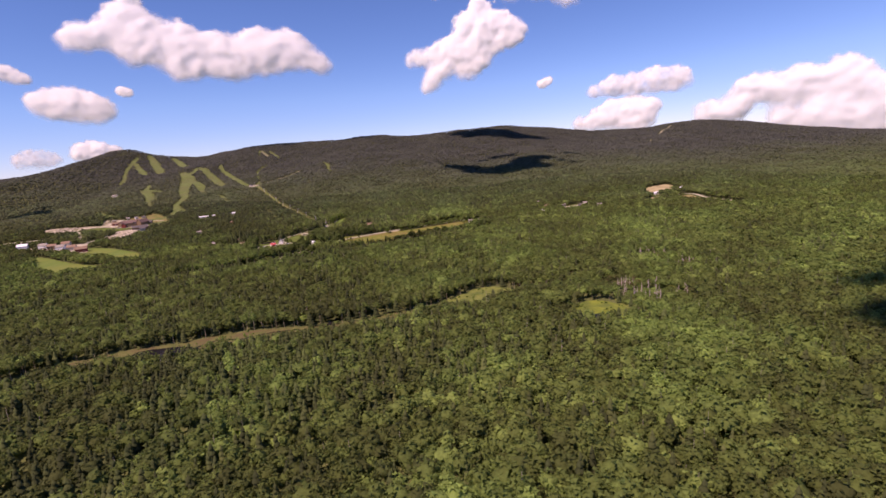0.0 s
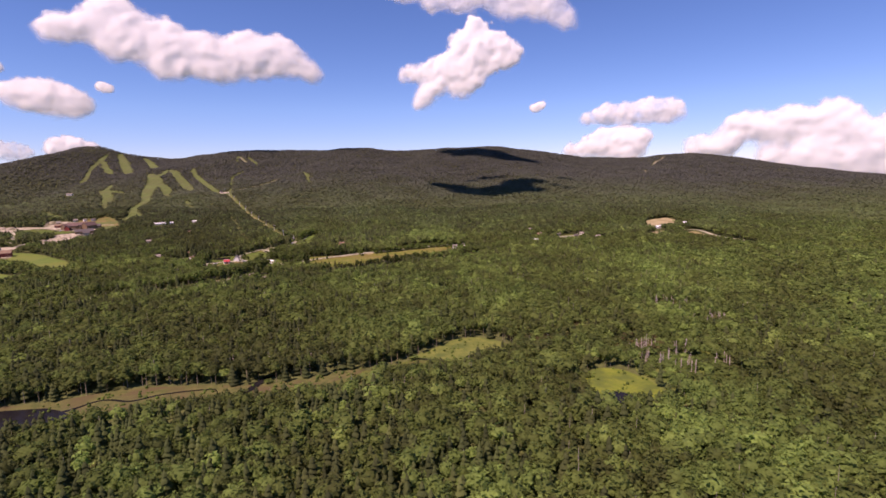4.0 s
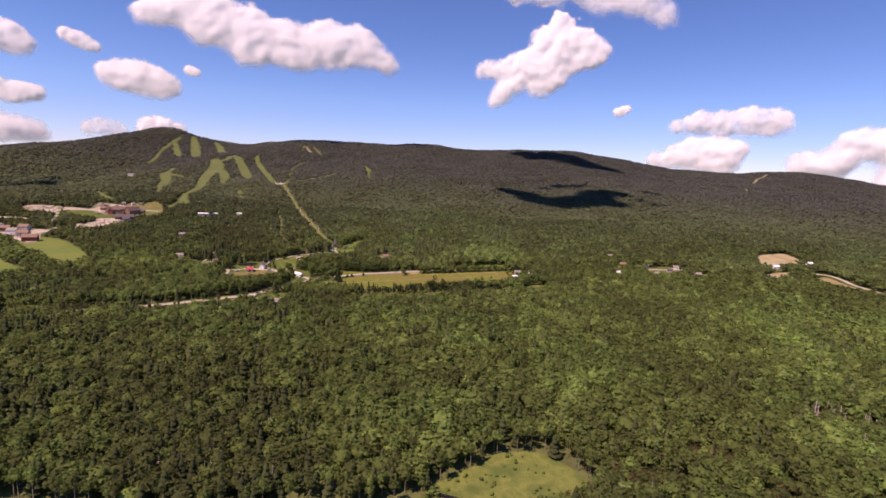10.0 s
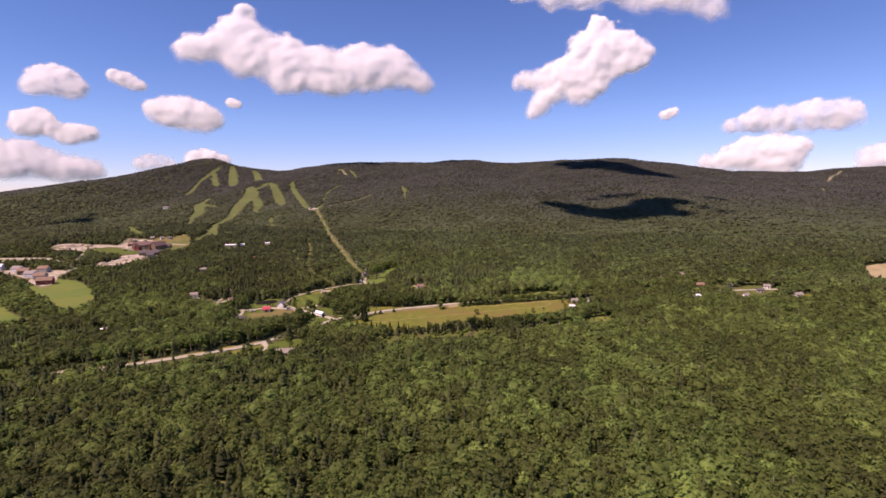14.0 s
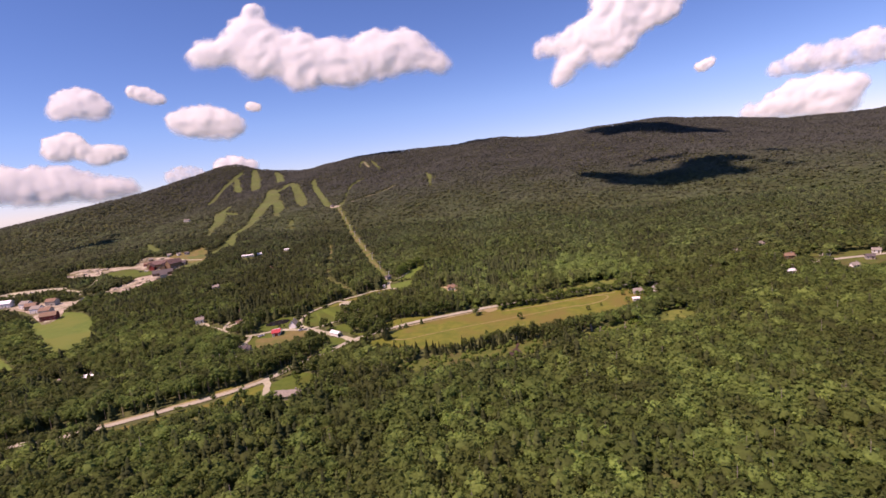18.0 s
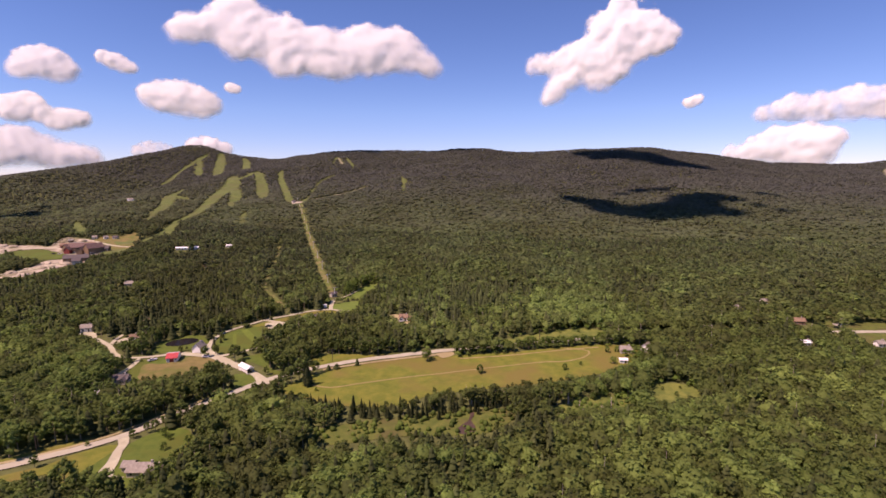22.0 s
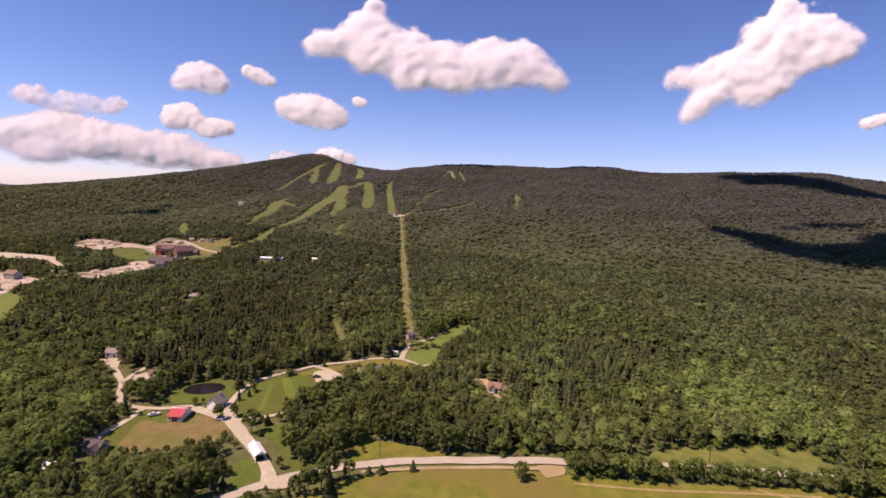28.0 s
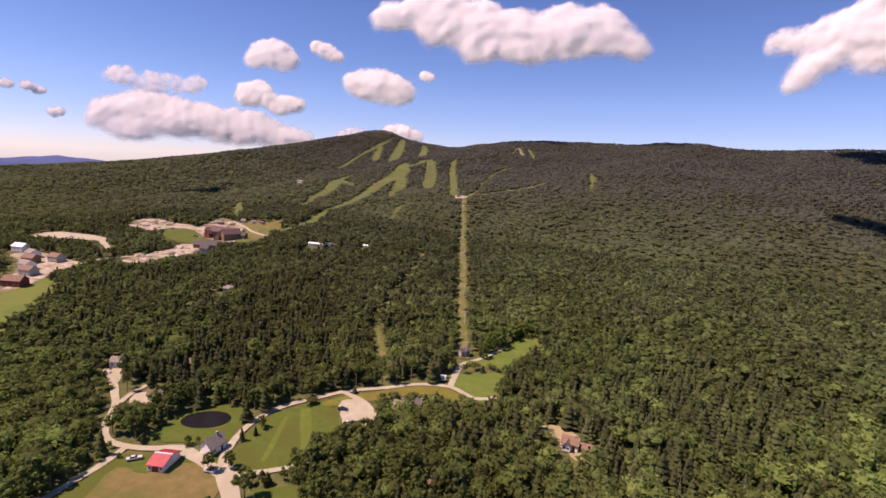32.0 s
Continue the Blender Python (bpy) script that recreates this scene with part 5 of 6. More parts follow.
def stem(height_, r0, r1, sides=4, lean=0.0):
    a = np.arange(sides) / sides * 2 * math.pi
    ring = np.stack([np.cos(a), np.sin(a), 0 * a], 1)
    v = np.concatenate([ring * r0, ring * r1 + (lean * height_, 0, height_)])
    f = [(i, (i + 1) % sides, sides + i) for i in range(sides)] + [((i + 1) % sides, sides + (i + 1) % sides, sides + i) for i in range(sides)]
    return v, np.array(f)


def leaves(centres, radii, many, size):
    """Loose tufts of foliage, as small triangles that face roughly outward, spread over rounded clumps."""
    k = rng.integers(len(centres), size=many)
    out = rng.normal(size=(many, 3)) + (0, 0, 0.45)
    out /= np.linalg.norm(out, axis=1)[:, None]
    at = np.asarray(centres)[k] + out * (np.asarray(radii)[k] * rng.uniform(0.75, 1.12, many))[:, None]
    side = np.cross(out, rng.normal(size=(many, 3)))
    side /= np.linalg.norm(side, axis=1)[:, None]
    other = np.cross(out, side)
    s = size * rng.uniform(0.7, 1.35, (many, 1))
    tilt = out * s * rng.uniform(-0.9, 0.9, (many, 1))
    v = np.stack([at + side * s, at - 0.6 * side * s + 0.8 * other * s + tilt, at - 0.6 * side * s - 0.8 * other * s - tilt], 1)
    return v.reshape(-1, 3), np.arange(3 * many).reshape(many, 3)


def crown(clumps, many, size, spread=0.26):
    """An uneven crown on a unit-high tree: a dense heart, and clumps of leaf tufts about it."""
    at, rad = [(rng.uniform(-0.04, 0.04), rng.uniform(-0.04, 0.04), 0.80)], [0.15]
    for k in range(clumps):
        a, r = k * 2 * math.pi / clumps + rng.uniform(-0.5, 0.5), rng.uniform(0.5, 1.1) * spread
        at.append((r * math.cos(a), r * math.sin(a), rng.uniform(0.5, 0.8) - 0.5 * (r - 0.12)))
        rad.append(rng.uniform(0.09, 0.17))
    heart = lump(2, (0, 0, 0.55), 0.205, 0.16, 1.15, 0.0)
    return joined([heart, leaves(at, rad, many, size)])


def crown_far():
    return joined([lump(1, (rng.uniform(-0.08, 0.08), rng.uniform(-0.08, 0.08), 0.55), 0.30, 0.26, 1.1, 0.1), leaves([(0, 0, 0.62), (0.16, 0.05, 0.55), (-0.14, 0.1, 0.58)], [0.28, 0.2, 0.2], 7, 0.15)])


def spruce(tiers, sides):
    out = []
    for k in range(tiers):
        z0, z1 = 0.16 + 0.8 * k / tiers, min(1.0, 0.16 + 0.8 * (k + 1.55) / tiers)
        r = 0.19 * (1 - k / tiers * 0.85)
        a = (np.arange(sides) + rng.uniform()) / sides * 2 * math.pi
        rr = r * rng.uniform(0.7, 1.2, sides)
        v = np.concatenate([np.stack([rr * np.cos(a), rr * np.sin(a), z0 + rng.uniform(-0.03, 0.03, sides)], 1), [[rng.uniform(-0.01, 0.01), 0, z1]]])
        out.append((v, np.array([(i, (i + 1) % sides, sides) for i in range(sides)])))
    return joined(out)


def planted(name, models, x, y, tall, wide, tone, mat, label, category, z=None, smooth=False):
    """One mesh of many trees: each model turned and scaled to its place."""
    pick, turn = rng.integers(len(models), size=len(x)), rng.uniform(0, 2 * math.pi, len(x))
    z = height(x, y) if z is None else z
    vs, fs, ts, n = [], [], [], 0
    for k, (v, f) in enumerate(models):
        s = np.nonzero(pick == k)[0]
        if not len(s):
            continue
        c, d = np.cos(turn[s])[:, None], np.sin(turn[s])[:, None]
        w_ = (tall[s] * wide[s])[:, None]
        p = np.stack([(v[:, 0] * c - v[:, 1] * d) * w_ + x[s][:, None], (v[:, 0] * d + v[:, 1] * c) * w_ + y[s][:, None], v[:, 2] * tall[s][:, None] + z[s][:, None]], 2)
        vs.append(p.reshape(-1, 3))
        fs.append((f[None] + (np.arange(len(s)) * len(v))[:, None, None]).reshape(-1, 3) + n)
        ts.append(np.repeat(tone[s], len(v)))
        n += len(s) * len(v)
    if not vs:
        return None
    ob = new(name, mesh_of(name, np.concatenate(vs), np.concatenate(fs), mat, smooth, np.concatenate(ts)))
    return tagged(ob, label, category, kind="stuff")


def scatter(x0, x1, y0, y1, gap):
    """Places on a jittered grid."""
    a, b = np.meshgrid(np.arange(x0, x1, gap), np.arange(y0, y1, gap * 0.87))
    a = a + gap * 0.5 * (np.arange(a.shape[0]) % 2)[:, None]
    a, b = a.ravel(), b.ravel()
    return a + rng.uniform(-0.38, 0.38, len(a)) * gap, b + rng.uniform(-0.38, 0.38, len(b)) * gap


def cleared(x, y, loops=None):
    out = np.zeros(len(x), bool)
    for loop in CLEAR if loops is None else loops:
        out |= inside(x, y, loop)
    return out


def seen_from_path(x, y):
    """Whether a place lies ahead of some part of the flight line, in the wide wedge that it overlooks."""
    ok = np.zeros(len(x), bool)
    for ex, ey, yaw in ((4, 0, 1), (8, 60, 3), (14, 170, 4), (9, 260, 10), (-3, 370, 16), (-13, 460, 12), (-23, 512, 18), (-39, 558, 26), (-70, 624, 33)):
        dx, dy = x - ex, y - ey
        off = np.degrees(np.arctan2(-dx, dy)) - yaw
        ok |= (np.abs((off + 180) % 360 - 180) < 47) & (np.hypot(dx, dy) > 110)
    return ok


def spruce_share(x, y):
    """How much of the forest is conifer: stands by the bogs, dark woods above the road, the ridge top."""
    s = 0.09 + 0.16 * np.clip(wobble(x, y, 55, 12) * 1.5, -0.5, 1)
    s += 0.35 * np.exp(-(((x + 40) / 130) ** 2 + ((y - 900) / 70) ** 2)) + 0.7 * np.exp(-(((x + 60) / 75) ** 2 + ((y - 668) / 26) ** 2))
    s += 0.2 * np.clip((-x - 10) / 130, 0, 1) * np.clip((640 - y) / 60, 0, 1)
    s += 0.45 * np.exp(-(((x + 95) / 65) ** 2 + ((y - 835) / 60) ** 2)) - 0.5 * np.exp(-(((x + 5) / 45) ** 2 + ((y - 862) / 45) ** 2))
    s += 0.3 * np.clip((y - 1650) / 400, 0, 1) + 0.3 * np.exp(-(((x + 300) / 190) ** 2 + ((y - 830) / 110) ** 2)) + 0.3 * np.exp(-(((x + 40) / 120) ** 2 + ((y - 300) / 70) ** 2)) + 0.22 * np.exp(-(((x + 110) / 110) ** 2 + ((y - 235) / 70) ** 2))
    s += 0.22 * np.clip((-x - 255) / 60, 0, 1) * np.clip((y - 700) / 60, 0, 1) * np.clip((1150 - y) / 150, 0, 1)
    # extra dark spruces on the left hillside stand for its weaker light
    s += 0.4 * np.clip((-x - 620) / 200, 0, 1) * np.clip((y - 950) / 150, 0, 1) * np.clip((1900 - y) / 300, 0, 1)
    return np.clip(s, 0.02, 0.95)


BROWN_SPOTS = ((75, 408), (112, 429), (140, 398), (196, 474), (206, 436))  # brush and dead trees in wet hollows


def forest(zone, gap, mask, tall, vary):
    x, y = scatter(*zone, gap)
    keep = mask(x, y) & seen_from_path(x, y)
    x, y = x[keep], y[keep]
    keep = ~cleared(x, y)
    x, y = x[keep], y[keep]
    soft = rng.uniform(size=len(x)) < spruce_share(x, y)
    stand = 0.5 + 0.5 * wobble(x, y, 40, 15)
    h = tall * rng.uniform(0.70, 1.20, len(x)) * (0.9 + 0.2 * stand)
    # low brushy growth in the wet hollow beside the bog
    h *= 1 - 0.35 * np.exp(-(((x - 140) / 45) ** 2 + ((y - 388) / 26) ** 2))
    h *= np.where(np.exp(-(((x - 150) / 32) ** 2 + ((y - 350) / 34) ** 2)) > 0.45, 0.42, 1.0)
    for cx, cy in BROWN_SPOTS:
        h *= 1 - 0.5 * np.exp(-(((x - cx) / 16) ** 2 + ((y - cy) / 12) ** 2))
    # trees stand low on the near side of every opening, where the edge is brush and saplings
    ux, uy = x + 10, y - 300
    far = np.hypot(ux, uy)
    ux, uy = ux / far, uy / far
    limit = np.full(len(x), 99.0)
    for d, most in ((5, 3.2), (11, 4.6), (18, 6.4), (27, 8.5)):
        limit = np.where(cleared(x + d * ux, y + d * uy, OPEN), np.minimum(limit, most * np.where(np.hypot(x + 60, y - 600) > 400, 0.4, 1.0)), limit)
    h = np.minimum(h, limit * rng.uniform(0.8, 1.25, len(x)))
    # pale young stands by the start, beside the bogs and below the mountain; darker woods along the marsh side
    tone = rng.normal(0.5, vary, len(x)) + 0.11 * np.clip((x - 30) / 120, 0, 1) * np.clip((y - 420) / 120, 0.2, 1) * np.clip((800 - y) / 100, 0, 1)
    tone += 0.2 * np.exp(-((x - 30) / 60) ** 2 - ((y - 200) / 60) ** 2) + 0.34 * np.exp(-((x + 5) / 45) ** 2 - ((y - 862) / 45) ** 2)
    tone += 0.3 * np.exp(-((x + 212) / 22) ** 2 - ((y - 950) / 40) ** 2) - 0.12 * np.clip((-x - 40) / 80, 0, 1) * np.clip((660 - y) / 60, 0, 1)
    tone -= 0.2 * np.clip((-x - 255) / 60, 0, 1) * np.clip((y - 690) / 60, 0, 1) * np.clip((1250 - y) / 150, 0, 1)
    tone = np.clip(tone, 0, 1.1)
    tone[rng.uniform(size=len(x)) < 0.03] += 0.16
    return x, y, h, tone, soft


def near_zone(x, y):
    return (np.abs(x + 60) < 330) & (y > 120) & (y < 905) & (np.hypot(x + 60, y - 500) < 420)


NEAR = forest((-420, 300, 110, 920), 5.4, near_zone, 10.8, 0.2)
MID = forest((-950, 800, 150, 1480), 5.6, lambda x, y: ~near_zone(x, y) & (y < 1150 + 0 * x) & (np.hypot(x + 60, y - 520) < 900), 9.2, 0.18)
FAR = forest((-2300, 2300, 300, 2560), 7.5, lambda x, y: ~near_zone(x, y) & ~((y < 1150) & (np.hypot(x + 60, y - 520) < 900)) & (np.hypot(x + 100, y - 300) < 2700) & (y < smooth_line(x, RIDGE_X, RIDGE_Y) + 25), 5.6, 0.10)

near_crowns, mid_crowns, far_crowns = [crown(9, 112, 0.054) for _ in range(12)], [crown(5, 26, 0.105) for _ in range(10)], [crown_far() for _ in range(8)]
near_spruces, far_spruces = [spruce(5, 8) for _ in range(6)], [spruce(2, 6) for _ in range(6)]
trunk_model = [stem(0.62, 0.016, 0.008, 3, 0.01)]
# the trees at the clearings' edges stand as single things; the rest is the forest
x, y, h, tone, soft = NEAR
edge = np.zeros(len(x), bool)
for dx, dy in ((9, 0), (-9, 0), (0, 9), (0, -9)):
    edge |= cleared(x + dx, y + dy)
rim = edge.copy()
edge &= (np.hypot(x + 150, y - 720) < 150) & ~soft
single = np.nonzero(edge)[0][:300]
rest = np.ones(len(x), bool)
rest[single] = False
for name, (x, y, h, tone, soft), leafy, cones, label in (
    ("near_forest", tuple(a[rest] for a in NEAR), near_crowns, near_spruces, "dense summer hardwood forest with rounded green crowns"),
    ("valley_forest", MID, mid_crowns, near_spruces, "mixed forest covering the valley floor"),
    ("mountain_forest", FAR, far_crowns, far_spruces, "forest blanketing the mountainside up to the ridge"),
):
    if name == "near_forest":
        ux, uy = x + 10, y - 300
        far = np.hypot(ux, uy)
        front = cleared(x - 7 * ux / far, y - 7 * uy / far) & ~soft & (h > 7)
        low = front & (y > 450) & (x > -190)
        front &= ~low
        ex, ey = x[low] - 3.5 * ux[low] / far[low] + rng.normal(0, 1, low.sum()), y[low] - 3.5 * uy[low] / far[low]
        planted("edge_brush", near_crowns, ex, ey, rng.uniform(2.2, 5.0, low.sum()), np.full(low.sum(), 1.5), rng.uniform(0.2, 0.9, low.sum()), SHRUB, "leafy bushes and saplings along the forest edge", "brush")
        planted("bank_trees", near_crowns, x[front], y[front], h[front] * 0.8, np.full(front.sum(), 0.9), tone[front], BROADLEAF, "tall bare-trunked trees along the forest edge", "forest", height(x[front], y[front]) + 0.32 * h[front])
        planted("bank_trunks", trunk_model, x[front], y[front], h[front] * 1.3, np.ones(front.sum()), tone[front], BARK, "pale trunks along the forest edge", "trunks")
        x, y, h, tone, soft = (q[~front] for q in (x, y, h, tone, soft))
        s = rim[rest][~front]
    b = ~soft
    wide = rng.uniform(0.74, 1.3, len(x)) * np.clip(7.5 / h, 1.0, 2.6) * {"mountain_forest": 2.0, "valley_forest": 1.35}.get(name, 1.28)
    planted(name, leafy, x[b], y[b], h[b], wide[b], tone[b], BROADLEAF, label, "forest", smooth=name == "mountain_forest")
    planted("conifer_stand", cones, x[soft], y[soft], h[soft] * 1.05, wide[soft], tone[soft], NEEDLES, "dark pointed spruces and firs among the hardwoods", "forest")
    if name == "near_forest":
        planted("forest_trunks", trunk_model, x[s], y[s], h[s], np.ones(s.sum()), tone[s], BARK, "grey-brown tree trunks of the forest", "trunks")


# the woods below and behind the start of the flight line
x, y = scatter(-420, 420, -260, 560, 8.2)
keep = ~(seen_from_path(x, y) & (near_zone(x, y) | (np.hypot(x + 60, y - 520) < 900) & (y > 150)))
x, y = x[keep], y[keep]
keep = ~cleared(x, y)
x, y = x[keep], y[keep]
planted("valley_forest", far_crowns, x, y, 9.5 * rng.uniform(0.75, 1.15, len(x)), np.full(len(x), 1.45), np.clip(rng.normal(0.5, 0.15, len(x)), 0, 1), BROADLEAF, "hardwood forest below the flight line", "forest")


# ---- single trees ----


def limb_mesh(paths):
    """Tapered limbs along given lines of (place, radius)."""
    out = []
    for line in paths:
        for (a, ra), (b, rb) in zip(line, line[1:]):
            a, b = Vector(a), Vector(b)
            q = (b - a).to_track_quat("Z", "Y").to_matrix()
            ring = [Vector((math.cos(t), math.sin(t), 0)) for t in np.arange(6) * math.pi / 3]
            v = [tuple(a + q @ (r * ra)) for r in ring] + [tuple(b + q @ (r * rb)) for r in ring]
            f = [(i, (i + 1) % 6, 6 + (i + 1) % 6) for i in range(6)] + [(i, 6 + (i + 1) % 6, 6 + i) for i in range(6)]
            out.append((np.array(v), np.array(f)))
    return joined(out)


def broadleaf_model(seed, mat, bushy=False):
    """A tree 10 m high: tapered trunk, limbs, and a crown of some forty leafy clumps with gaps and loose sprays."""
    r = np.random.default_rng(seed)
    low = 0.12 if bushy else 0.3
    tips = []
    paths = [[((0, 0, -0.5), 0.26), ((r.uniform(-0.2, 0.2), r.uniform(-0.2, 0.2), 4.0), 0.18), ((r.uniform(-0.4, 0.4), r.uniform(-0.4, 0.4), 8.2), 0.05)]]
    for k in range(7):
        a, z0 = k * 2.4 + r.uniform(-0.4, 0.4), 10 * (low + 0.08 * k)
        reach = r.uniform(2.0, 3.4) * (1 - 0.35 * k / 7)
        tip = (reach * math.cos(a), reach * math.sin(a), z0 + r.uniform(0.8, 1.9))
        paths.append([((0, 0, z0 - 0.6), 0.10), (tip, 0.03)])
        tips.append(tip)
    pieces, tones = [], []
    for k in range(34):
        if k < 17:
            t = tips[k % 7]
            c = np.array(t) * r.uniform(0.65, 1.1) + r.normal(0, 0.5, 3)
        else:
            a, e = r.uniform(0, 2 * math.pi), math.asin(r.uniform(-0.3, 1))
            d = r.uniform(0.75, 1.0)
            c = np.array([3.2 * d * math.cos(a) * math.cos(e), 3.2 * d * math.sin(a) * math.cos(e), 6.2 + (3.6 if not bushy else 3.0) * d * math.sin(e)])
        c[2] = min(max(c[2], 10 * low + 0.4), 9.8)
        v, f = BALL[1]
        s = r.uniform(0.5, 0.95)
        v = v * (1 + 0.3 * r.normal(size=(len(v), 1))) * s * np.array([1, 1, 0.8]) + c
        pieces.append((v, f))
        tones.append(np.full(len(v), r.uniform(0.25, 0.75)))
        n = 26  # loose sprays of leaves
        q = c + r.normal(0, 0.62 * s, (n, 3))
        w_ = r.normal(0, 0.24, (n, 3, 3)) + q[:, None]
        pieces.append((w_.reshape(-1, 3), np.arange(3 * n).reshape(n, 3)))
        tones.append(np.full(3 * n, r.uniform(0.3, 0.9)))
    cv, cf = joined(pieces)
    tv, tf = limb_mesh(paths)
    return mesh_of("crown", cv, cf, mat, False, np.concatenate(tones)), mesh_of("trunk", tv, tf, BARK)


def conifer_model(seed, thin=1.0):
    """A spruce 10 m high: trunk, and whorls of drooping boughs."""
    r = np.random.default_rng(seed)
    pieces, tones = [], []
    for k in range(16):
        z, reach = 1.0 + 8.6 * k / 16, 2.1 * thin * (1 - k / 17.5) * r.uniform(0.85, 1.15)
        for j in range(9):
            a = j * 0.7 + k * 0.37 + r.uniform(-0.2, 0.2)
            c, s, w_ = math.cos(a), math.sin(a), 0.42 * reach
            tip = reach * r.uniform(0.75, 1.1)
            v = np.array([(0, 0, z + 0.5), (0.6 * tip * c - w_ * s * 0.6, 0.6 * tip * s + w_ * c * 0.6, z + 0.05), (tip * c, tip * s, z - 0.35), (0.6 * tip * c + w_ * s * 0.6, 0.6 * tip * s - w_ * c * 0.6, z + 0.05), (0.55 * tip * c, 0.55 * tip * s, z - 0.25)])
            pieces.append((v, np.array([(0, 1, 2), (0, 2, 3), (1, 4, 2), (2, 4, 3)])))
            tones.append(np.full(5, r.uniform(0.2, 0.8)))
    pieces.append((np.array([(0.12, 0, 9.2), (-0.06, 0.1, 9.2), (-0.06, -0.1, 9.2), (0, 0, 10.2)]), np.array([(0, 1, 3), (1, 2, 3), (2, 0, 3)])))
    tones.append(np.full(4, 0.5))
    cv, cf = joined(pieces)
    tv, tf = limb_mesh([[((0, 0, -0.5), 0.2), ((0, 0, 9.5), 0.03)]])
    return mesh_of("crown", cv, cf, NEEDLES, False, np.concatenate(tones)), mesh_of("trunk", tv, tf, BARK)


def snag_model(seed):
    """A dead spruce 10 m high: a grey pole with broken branch stubs."""
    r = np.random.default_rng(seed)
    paths = [[((0, 0, -0.5), 0.22), ((r.uniform(-0.3, 0.3), r.uniform(-0.3, 0.3), 10), 0.05)]]
    for k in range(14):
        a, z = r.uniform(0, 2 * math.pi), r.uniform(2.5, 9.3)
        d = r.uniform(0.5, 1.5) * (1.1 - z / 12)
        paths.append([((0, 0, z), 0.06), ((d * math.cos(a), d * math.sin(a), z + r.uniform(-0.2, 0.4)), 0.02)])
    v, f = limb_mesh(paths)
    return mesh_of("trunk", v, f, DEADWOOD)


LEAFY = [broadleaf_model(s, BROADLEAF) for s in range(20, 27)]
BUSHY = [broadleaf_model(s, SHRUB, True) for s in range(30, 34)]
SPRUCES = [conifer_model(s, t) for s, t in ((40, 1.0), (41, 0.75), (42, 0.9))]
SNAGS = [snag_model(s) for s in range(50, 56)]


def tree(x, y, tall, model, label, category="tree", group="", name="tree", wide=1.0, turn=0.0):
    ob = thing(name, x, y, float(height(x, y)) + 0.1, turn, label, category, group)
    ob.scale = (wide * tall / 10, wide * tall / 10, tall / 10)
    if isinstance(model, tuple):
        part("crown", model[0], None, ob)
        part("trunk", model[1], None, ob)
    else:
        part("trunk", model, None, ob)
    return ob


pick = random.Random(3)
for k in single:
    tree(NEAR[0][k], NEAR[1][k], NEAR[2][k] * 1.08, LEAFY[k % 7], "leafy hardwood tree at the edge of a clearing", "tree", "hardwood trees along the clearings", wide=pick.uniform(0.85, 1.15), turn=pick.uniform(0, 360))
# trees and bushes standing alone
tree(-90, 749.5, 8.2, BUSHY[0], "round dark green tree standing alone in the meadow", name="meadow_tree", wide=1.2)
tree(-53.5, 737, 6.0, BUSHY[1], "spreading bush-like tree alone in the meadow", name="meadow_tree", wide=1.15)
tree(-148, 699, 15, SPRUCES[0], "tall dark pine at the meadow's corner", "pine", name="pine", wide=1.25)
tree(-152, 703, 12, SPRUCES[1], "dark pine beside the meadow's corner", "pine", name="pine", wide=1.3)
tree(-237, 725, 8, LEAFY[2], "shade tree in front of the white farmhouse", name="shade_tree")
tree(-233, 731, 7, LEAFY[4], "shade tree beside the white farmhouse", name="shade_tree")
tree(-243.5, 751, 5, SPRUCES[0], "small dark spruce on the round lawn", "spruce", name="spruce", wide=1.3)
tree(-246, 756, 6, LEAFY[1], "small tree beside the ring drive", name="shade_tree")
for x, y, s in ((-3, 752, 4.5), (7, 761, 3.0), (25, 786, 4.5), (31, 788, 4.5), (27, 767, 5.0), (42, 786, 7), (46, 780, 8), (40, 777, 6.5), (52, 786, 8), (57, 790, 7), (36, 781, 5), (44, 773, 7), (-140, 693, 2.5), (-170, 628, 5), (-163, 622, 4.5), (-182, 630, 3), (-190, 639, 3.5), (-160, 610, 5), (-178, 622, 4), (-186, 632, 5), (-168, 615, 3.5), (-164, 630, 6), (-158, 604, 6), (50, 734, 2.5), (60, 738, 2), (56, 728, 3), (-214, 617, 2.5), (-272, 709, 2.5), (-226, 700, 5), (-158, 735, 3), (-20, 812, 2.5), (-6, 818, 3), (8, 822, 2.5)):
    tree(x, y, s, BUSHY[int(s * 2) % 4], "small bushy tree on open grass", "small tree", name="small_tree", wide=1.1, turn=x * 7)
for k in range(48):
    s = k / 47
    x, y = -73 + 122 * s + pick.uniform(-1, 1), 766 + 46 * s + (k % 2) * 3 + pick.uniform(-1.2, 1.2)
    if k in (31, 39):
        continue
    tree(x, y, pick.uniform(5.6, 9.0), BUSHY[k % 4], "large leafy shrub in the roadside hedge", "shrub", "hedge shrubs between road and meadow", "hedge_shrub", wide=1.15, turn=k * 50)
for x, y, tall in ((-208, 754, 12), (-203, 760, 14), (-206, 767, 12), (-200, 772, 13), (-196, 764, 15), (-211, 746, 9), (-204, 746, 13), (-198, 752, 14), (-192, 770, 13), (-197, 780, 12), (-190, 758, 14), (-201, 738, 10), (-194, 742, 12)):
    tree(x, y, tall, LEAFY[int(-x) % 7], "tall full-crowned maple beside the round lawn", "tree", "tall maples beside the lawn", "maple", wide=1.05, turn=x * 13)
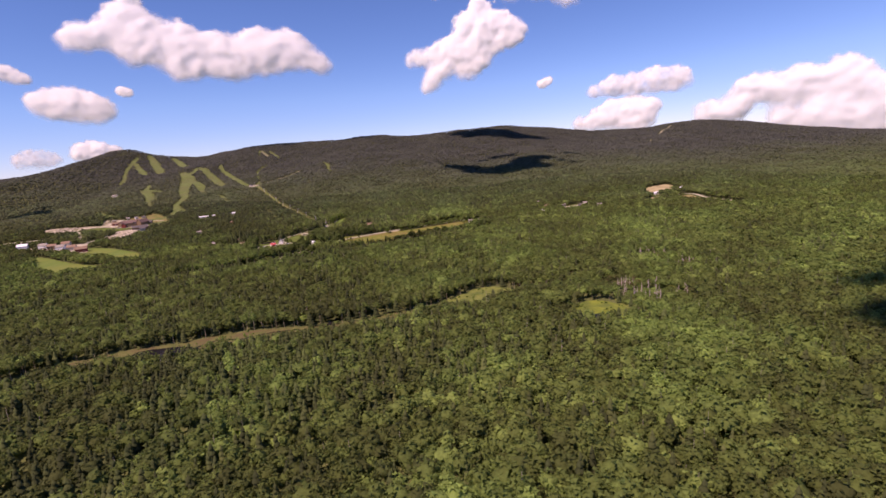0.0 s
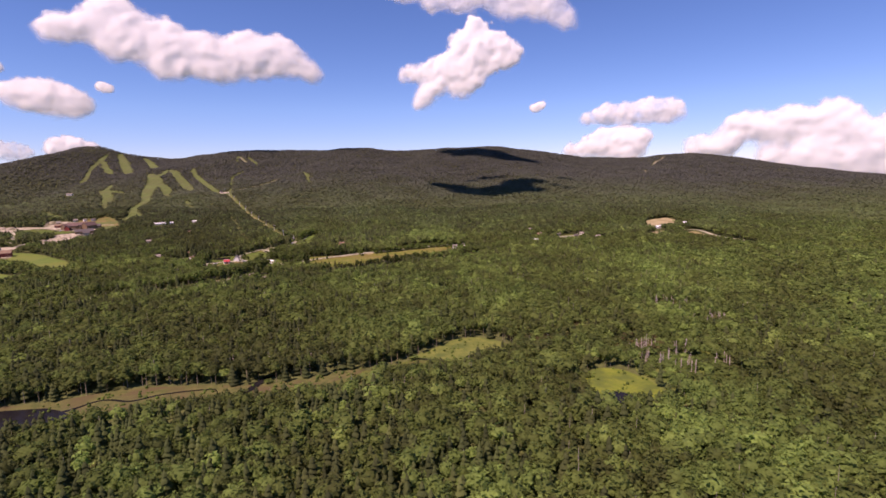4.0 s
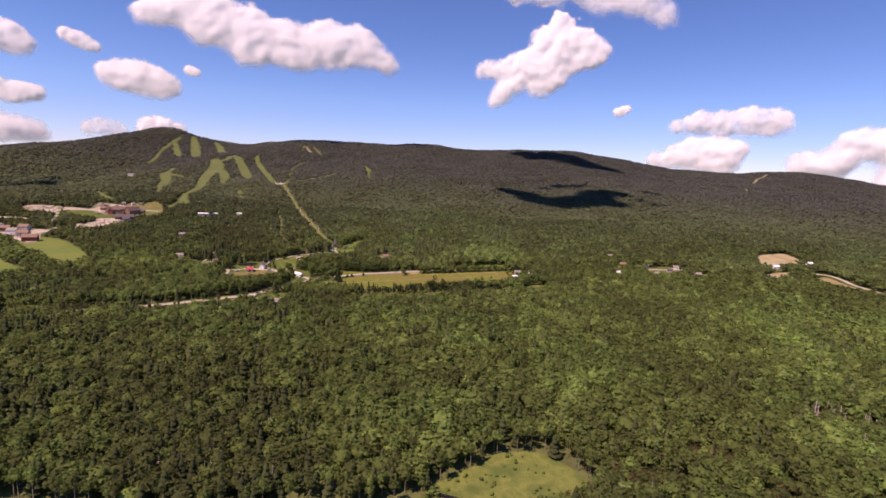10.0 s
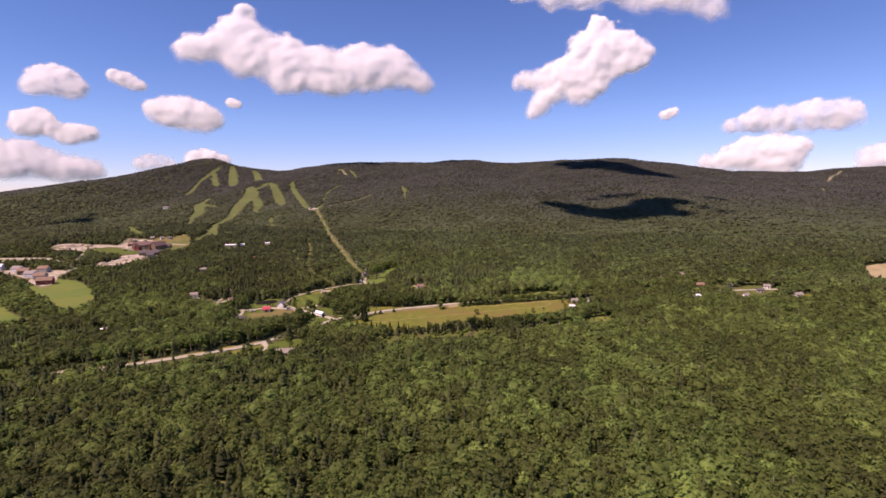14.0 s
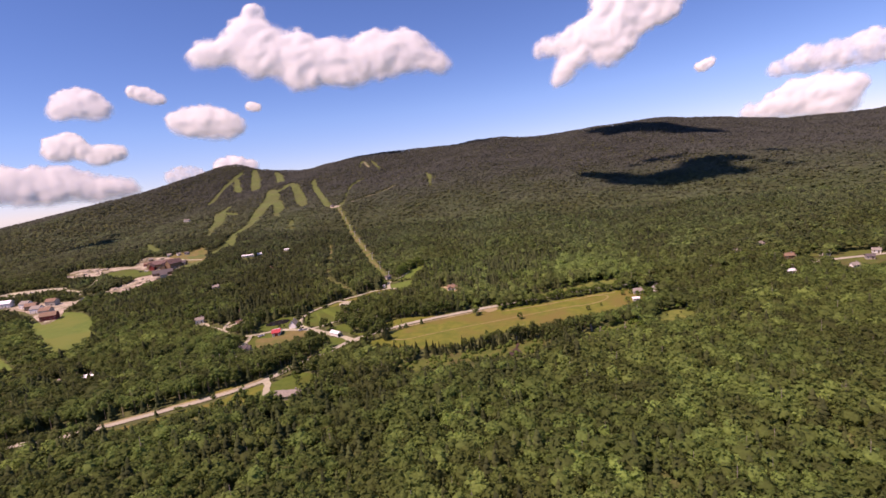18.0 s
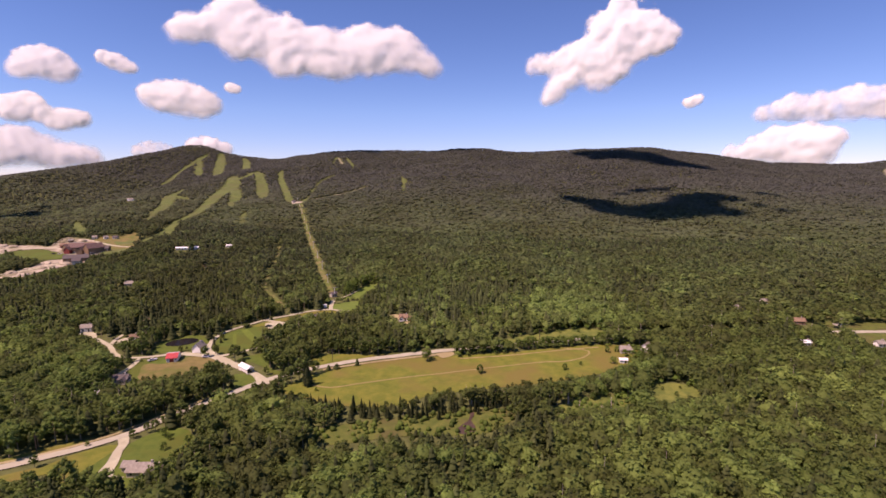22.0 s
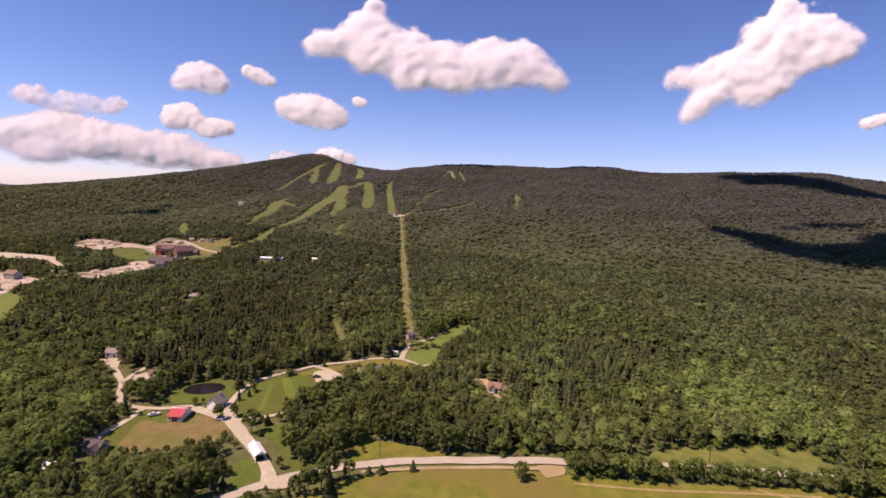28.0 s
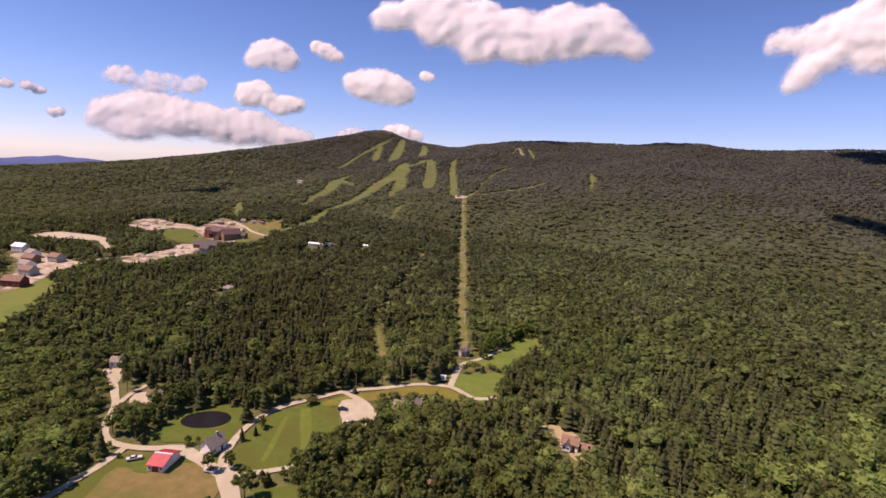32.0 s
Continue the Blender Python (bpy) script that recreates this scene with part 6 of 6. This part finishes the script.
for x, y, tall in ((-205, 884, 9), (-207, 893, 11), (-204, 902, 12), (-207, 911, 12), (-203, 920, 12), (-198, 930, 11), (-193, 937, 10), (-209, 903, 11), (-204, 929, 11), (-199, 941, 10), (-188, 932, 9)):
    tree(x, y, tall, BUSHY[int(-x) % 4], "bright green broad-crowned tree above the lift meadow", "tree", "bright trees above the lift meadow", "maple", wide=1.1, turn=x * 13)
for x, y, tall in ((-252, 800, 4.5), (-247, 807, 4.5), (-238, 815, 4), (-229, 826, 3.5), (-262, 766, 3), (-268, 762, 2.5), (-280, 756, 3), (-258, 729, 2.2), (-287, 730, 4), (-292, 726, 5), (-299, 728, 5), (-284, 722, 3)):
    tree(x, y, tall, BUSHY[int(-x) % 4], "dark rounded bush beside the drive", "bush", "bushes along the drive and pond", "bush", wide=1.5, turn=x * 5)
for k in range(46):
    s = k / 45
    x, y = -132 + 128 * s + pick.uniform(-2, 2), 676 + 40 * s ** 1.2 - 14 * math.sin(s * 3) + pick.uniform(-5, 3)
    tree(x, y, pick.uniform(6, 10.5), SPRUCES[k % 3], "dark pointed spruce in the row below the meadow", "spruce", "spruces below the hay meadow", "spruce", wide=pick.uniform(0.85, 1.15), turn=k * 77)
# drowned and dead trees about the wetlands
DEAD_SPOTS = ((192, 475, 7), (202, 477, 6), (191, 447, 5), (192, 432, 6), (213, 436, 5), (242, 450, 6), (131, 385, 5), (138, 387, 4), (135, 369, 5), (152, 352, 4), (173, 360, 6), (158, 381, 5))
for k in range(150):
    if k < 96:
        sx, sy, sr = DEAD_SPOTS[k % 12]
        x, y = pick.gauss(sx, sr), pick.gauss(sy, 0.7 * sr)
    elif k < 128:
        s = pick.random()
        x, y = -215 + 185 * s, 344 + 30 * s + pick.uniform(5, 16)
    else:
        x, y = pick.uniform(-60, 30), pick.uniform(690, 712)
    if not inside(np.array([x]), np.array([y]), CLEAR[0])[0]:
        tree(x, y, pick.uniform(5.5, 10) * (0.65 if k > 127 else 1), SNAGS[k % 6], "bare pinkish-grey dead tree standing in wet ground", "dead tree", "dead trees by the wetlands", "dead_tree", wide=pick.uniform(1.6, 2.4), turn=k * 61)
# brown brush in the wet hollows
spots = [(rng.normal(cx, 13), rng.normal(cy, 9)) for cx, cy in BROWN_SPOTS for _ in range(60)]
bx, by = np.array(spots).T
planted("brown_brush", near_crowns, bx, by, rng.uniform(3.0, 6.0, len(bx)), np.full(len(bx), 1.2), rng.uniform(0.1, 0.9, len(bx)), RUSSET, "brownish brush and dying saplings in wet hollows", "brush")
# pale dead stems scattered through the woods
k = rng.permutation(len(NEAR[0]))[:520]
planted("dead_stems", [stem(1.0, 0.012, 0.004, 3, 0.02)], NEAR[0][k], NEAR[1][k], NEAR[2][k] * rng.uniform(1.0, 1.25, len(k)), np.ones(len(k)), np.ones(len(k)), DEADWOOD, "thin pale dead stems among the living trees", "dead stems")
# low brush on the bogs
GLADES = [q for q in CLEAR if len(q) > 20 and 640 < q[:, 1].mean() < 745 and -90 < q[:, 0].mean() < 70 and np.ptp(q[:, 0]) < 120]
bx, by = scatter(-300, 130, 260, 750, 3.2)
keep = np.zeros(len(bx), bool)
for loop in CLEAR[:4] + GLADES:
    keep |= inside(bx, by, loop)
keep &= wobble(bx, by, 9, 21) + rng.normal(0, 0.35, len(bx)) > np.where(by > 600, -0.12, np.where((bx > -90) & (bx < 0), -0.05, 0.38))
bx, by = bx[keep], by[keep]
planted("bog_brush", [lump(1, (0, 0, 0.4), 0.6, 0.25, 0.9) for _ in range(4)], bx, by, rng.uniform(0.6, 1.7, len(bx)) * np.where(by > 600, 1.7, 1.0), np.ones(len(bx)), rng.uniform(0.2, 0.8, len(bx)), SHRUB, "low green brush dotted over the bogs", "brush")
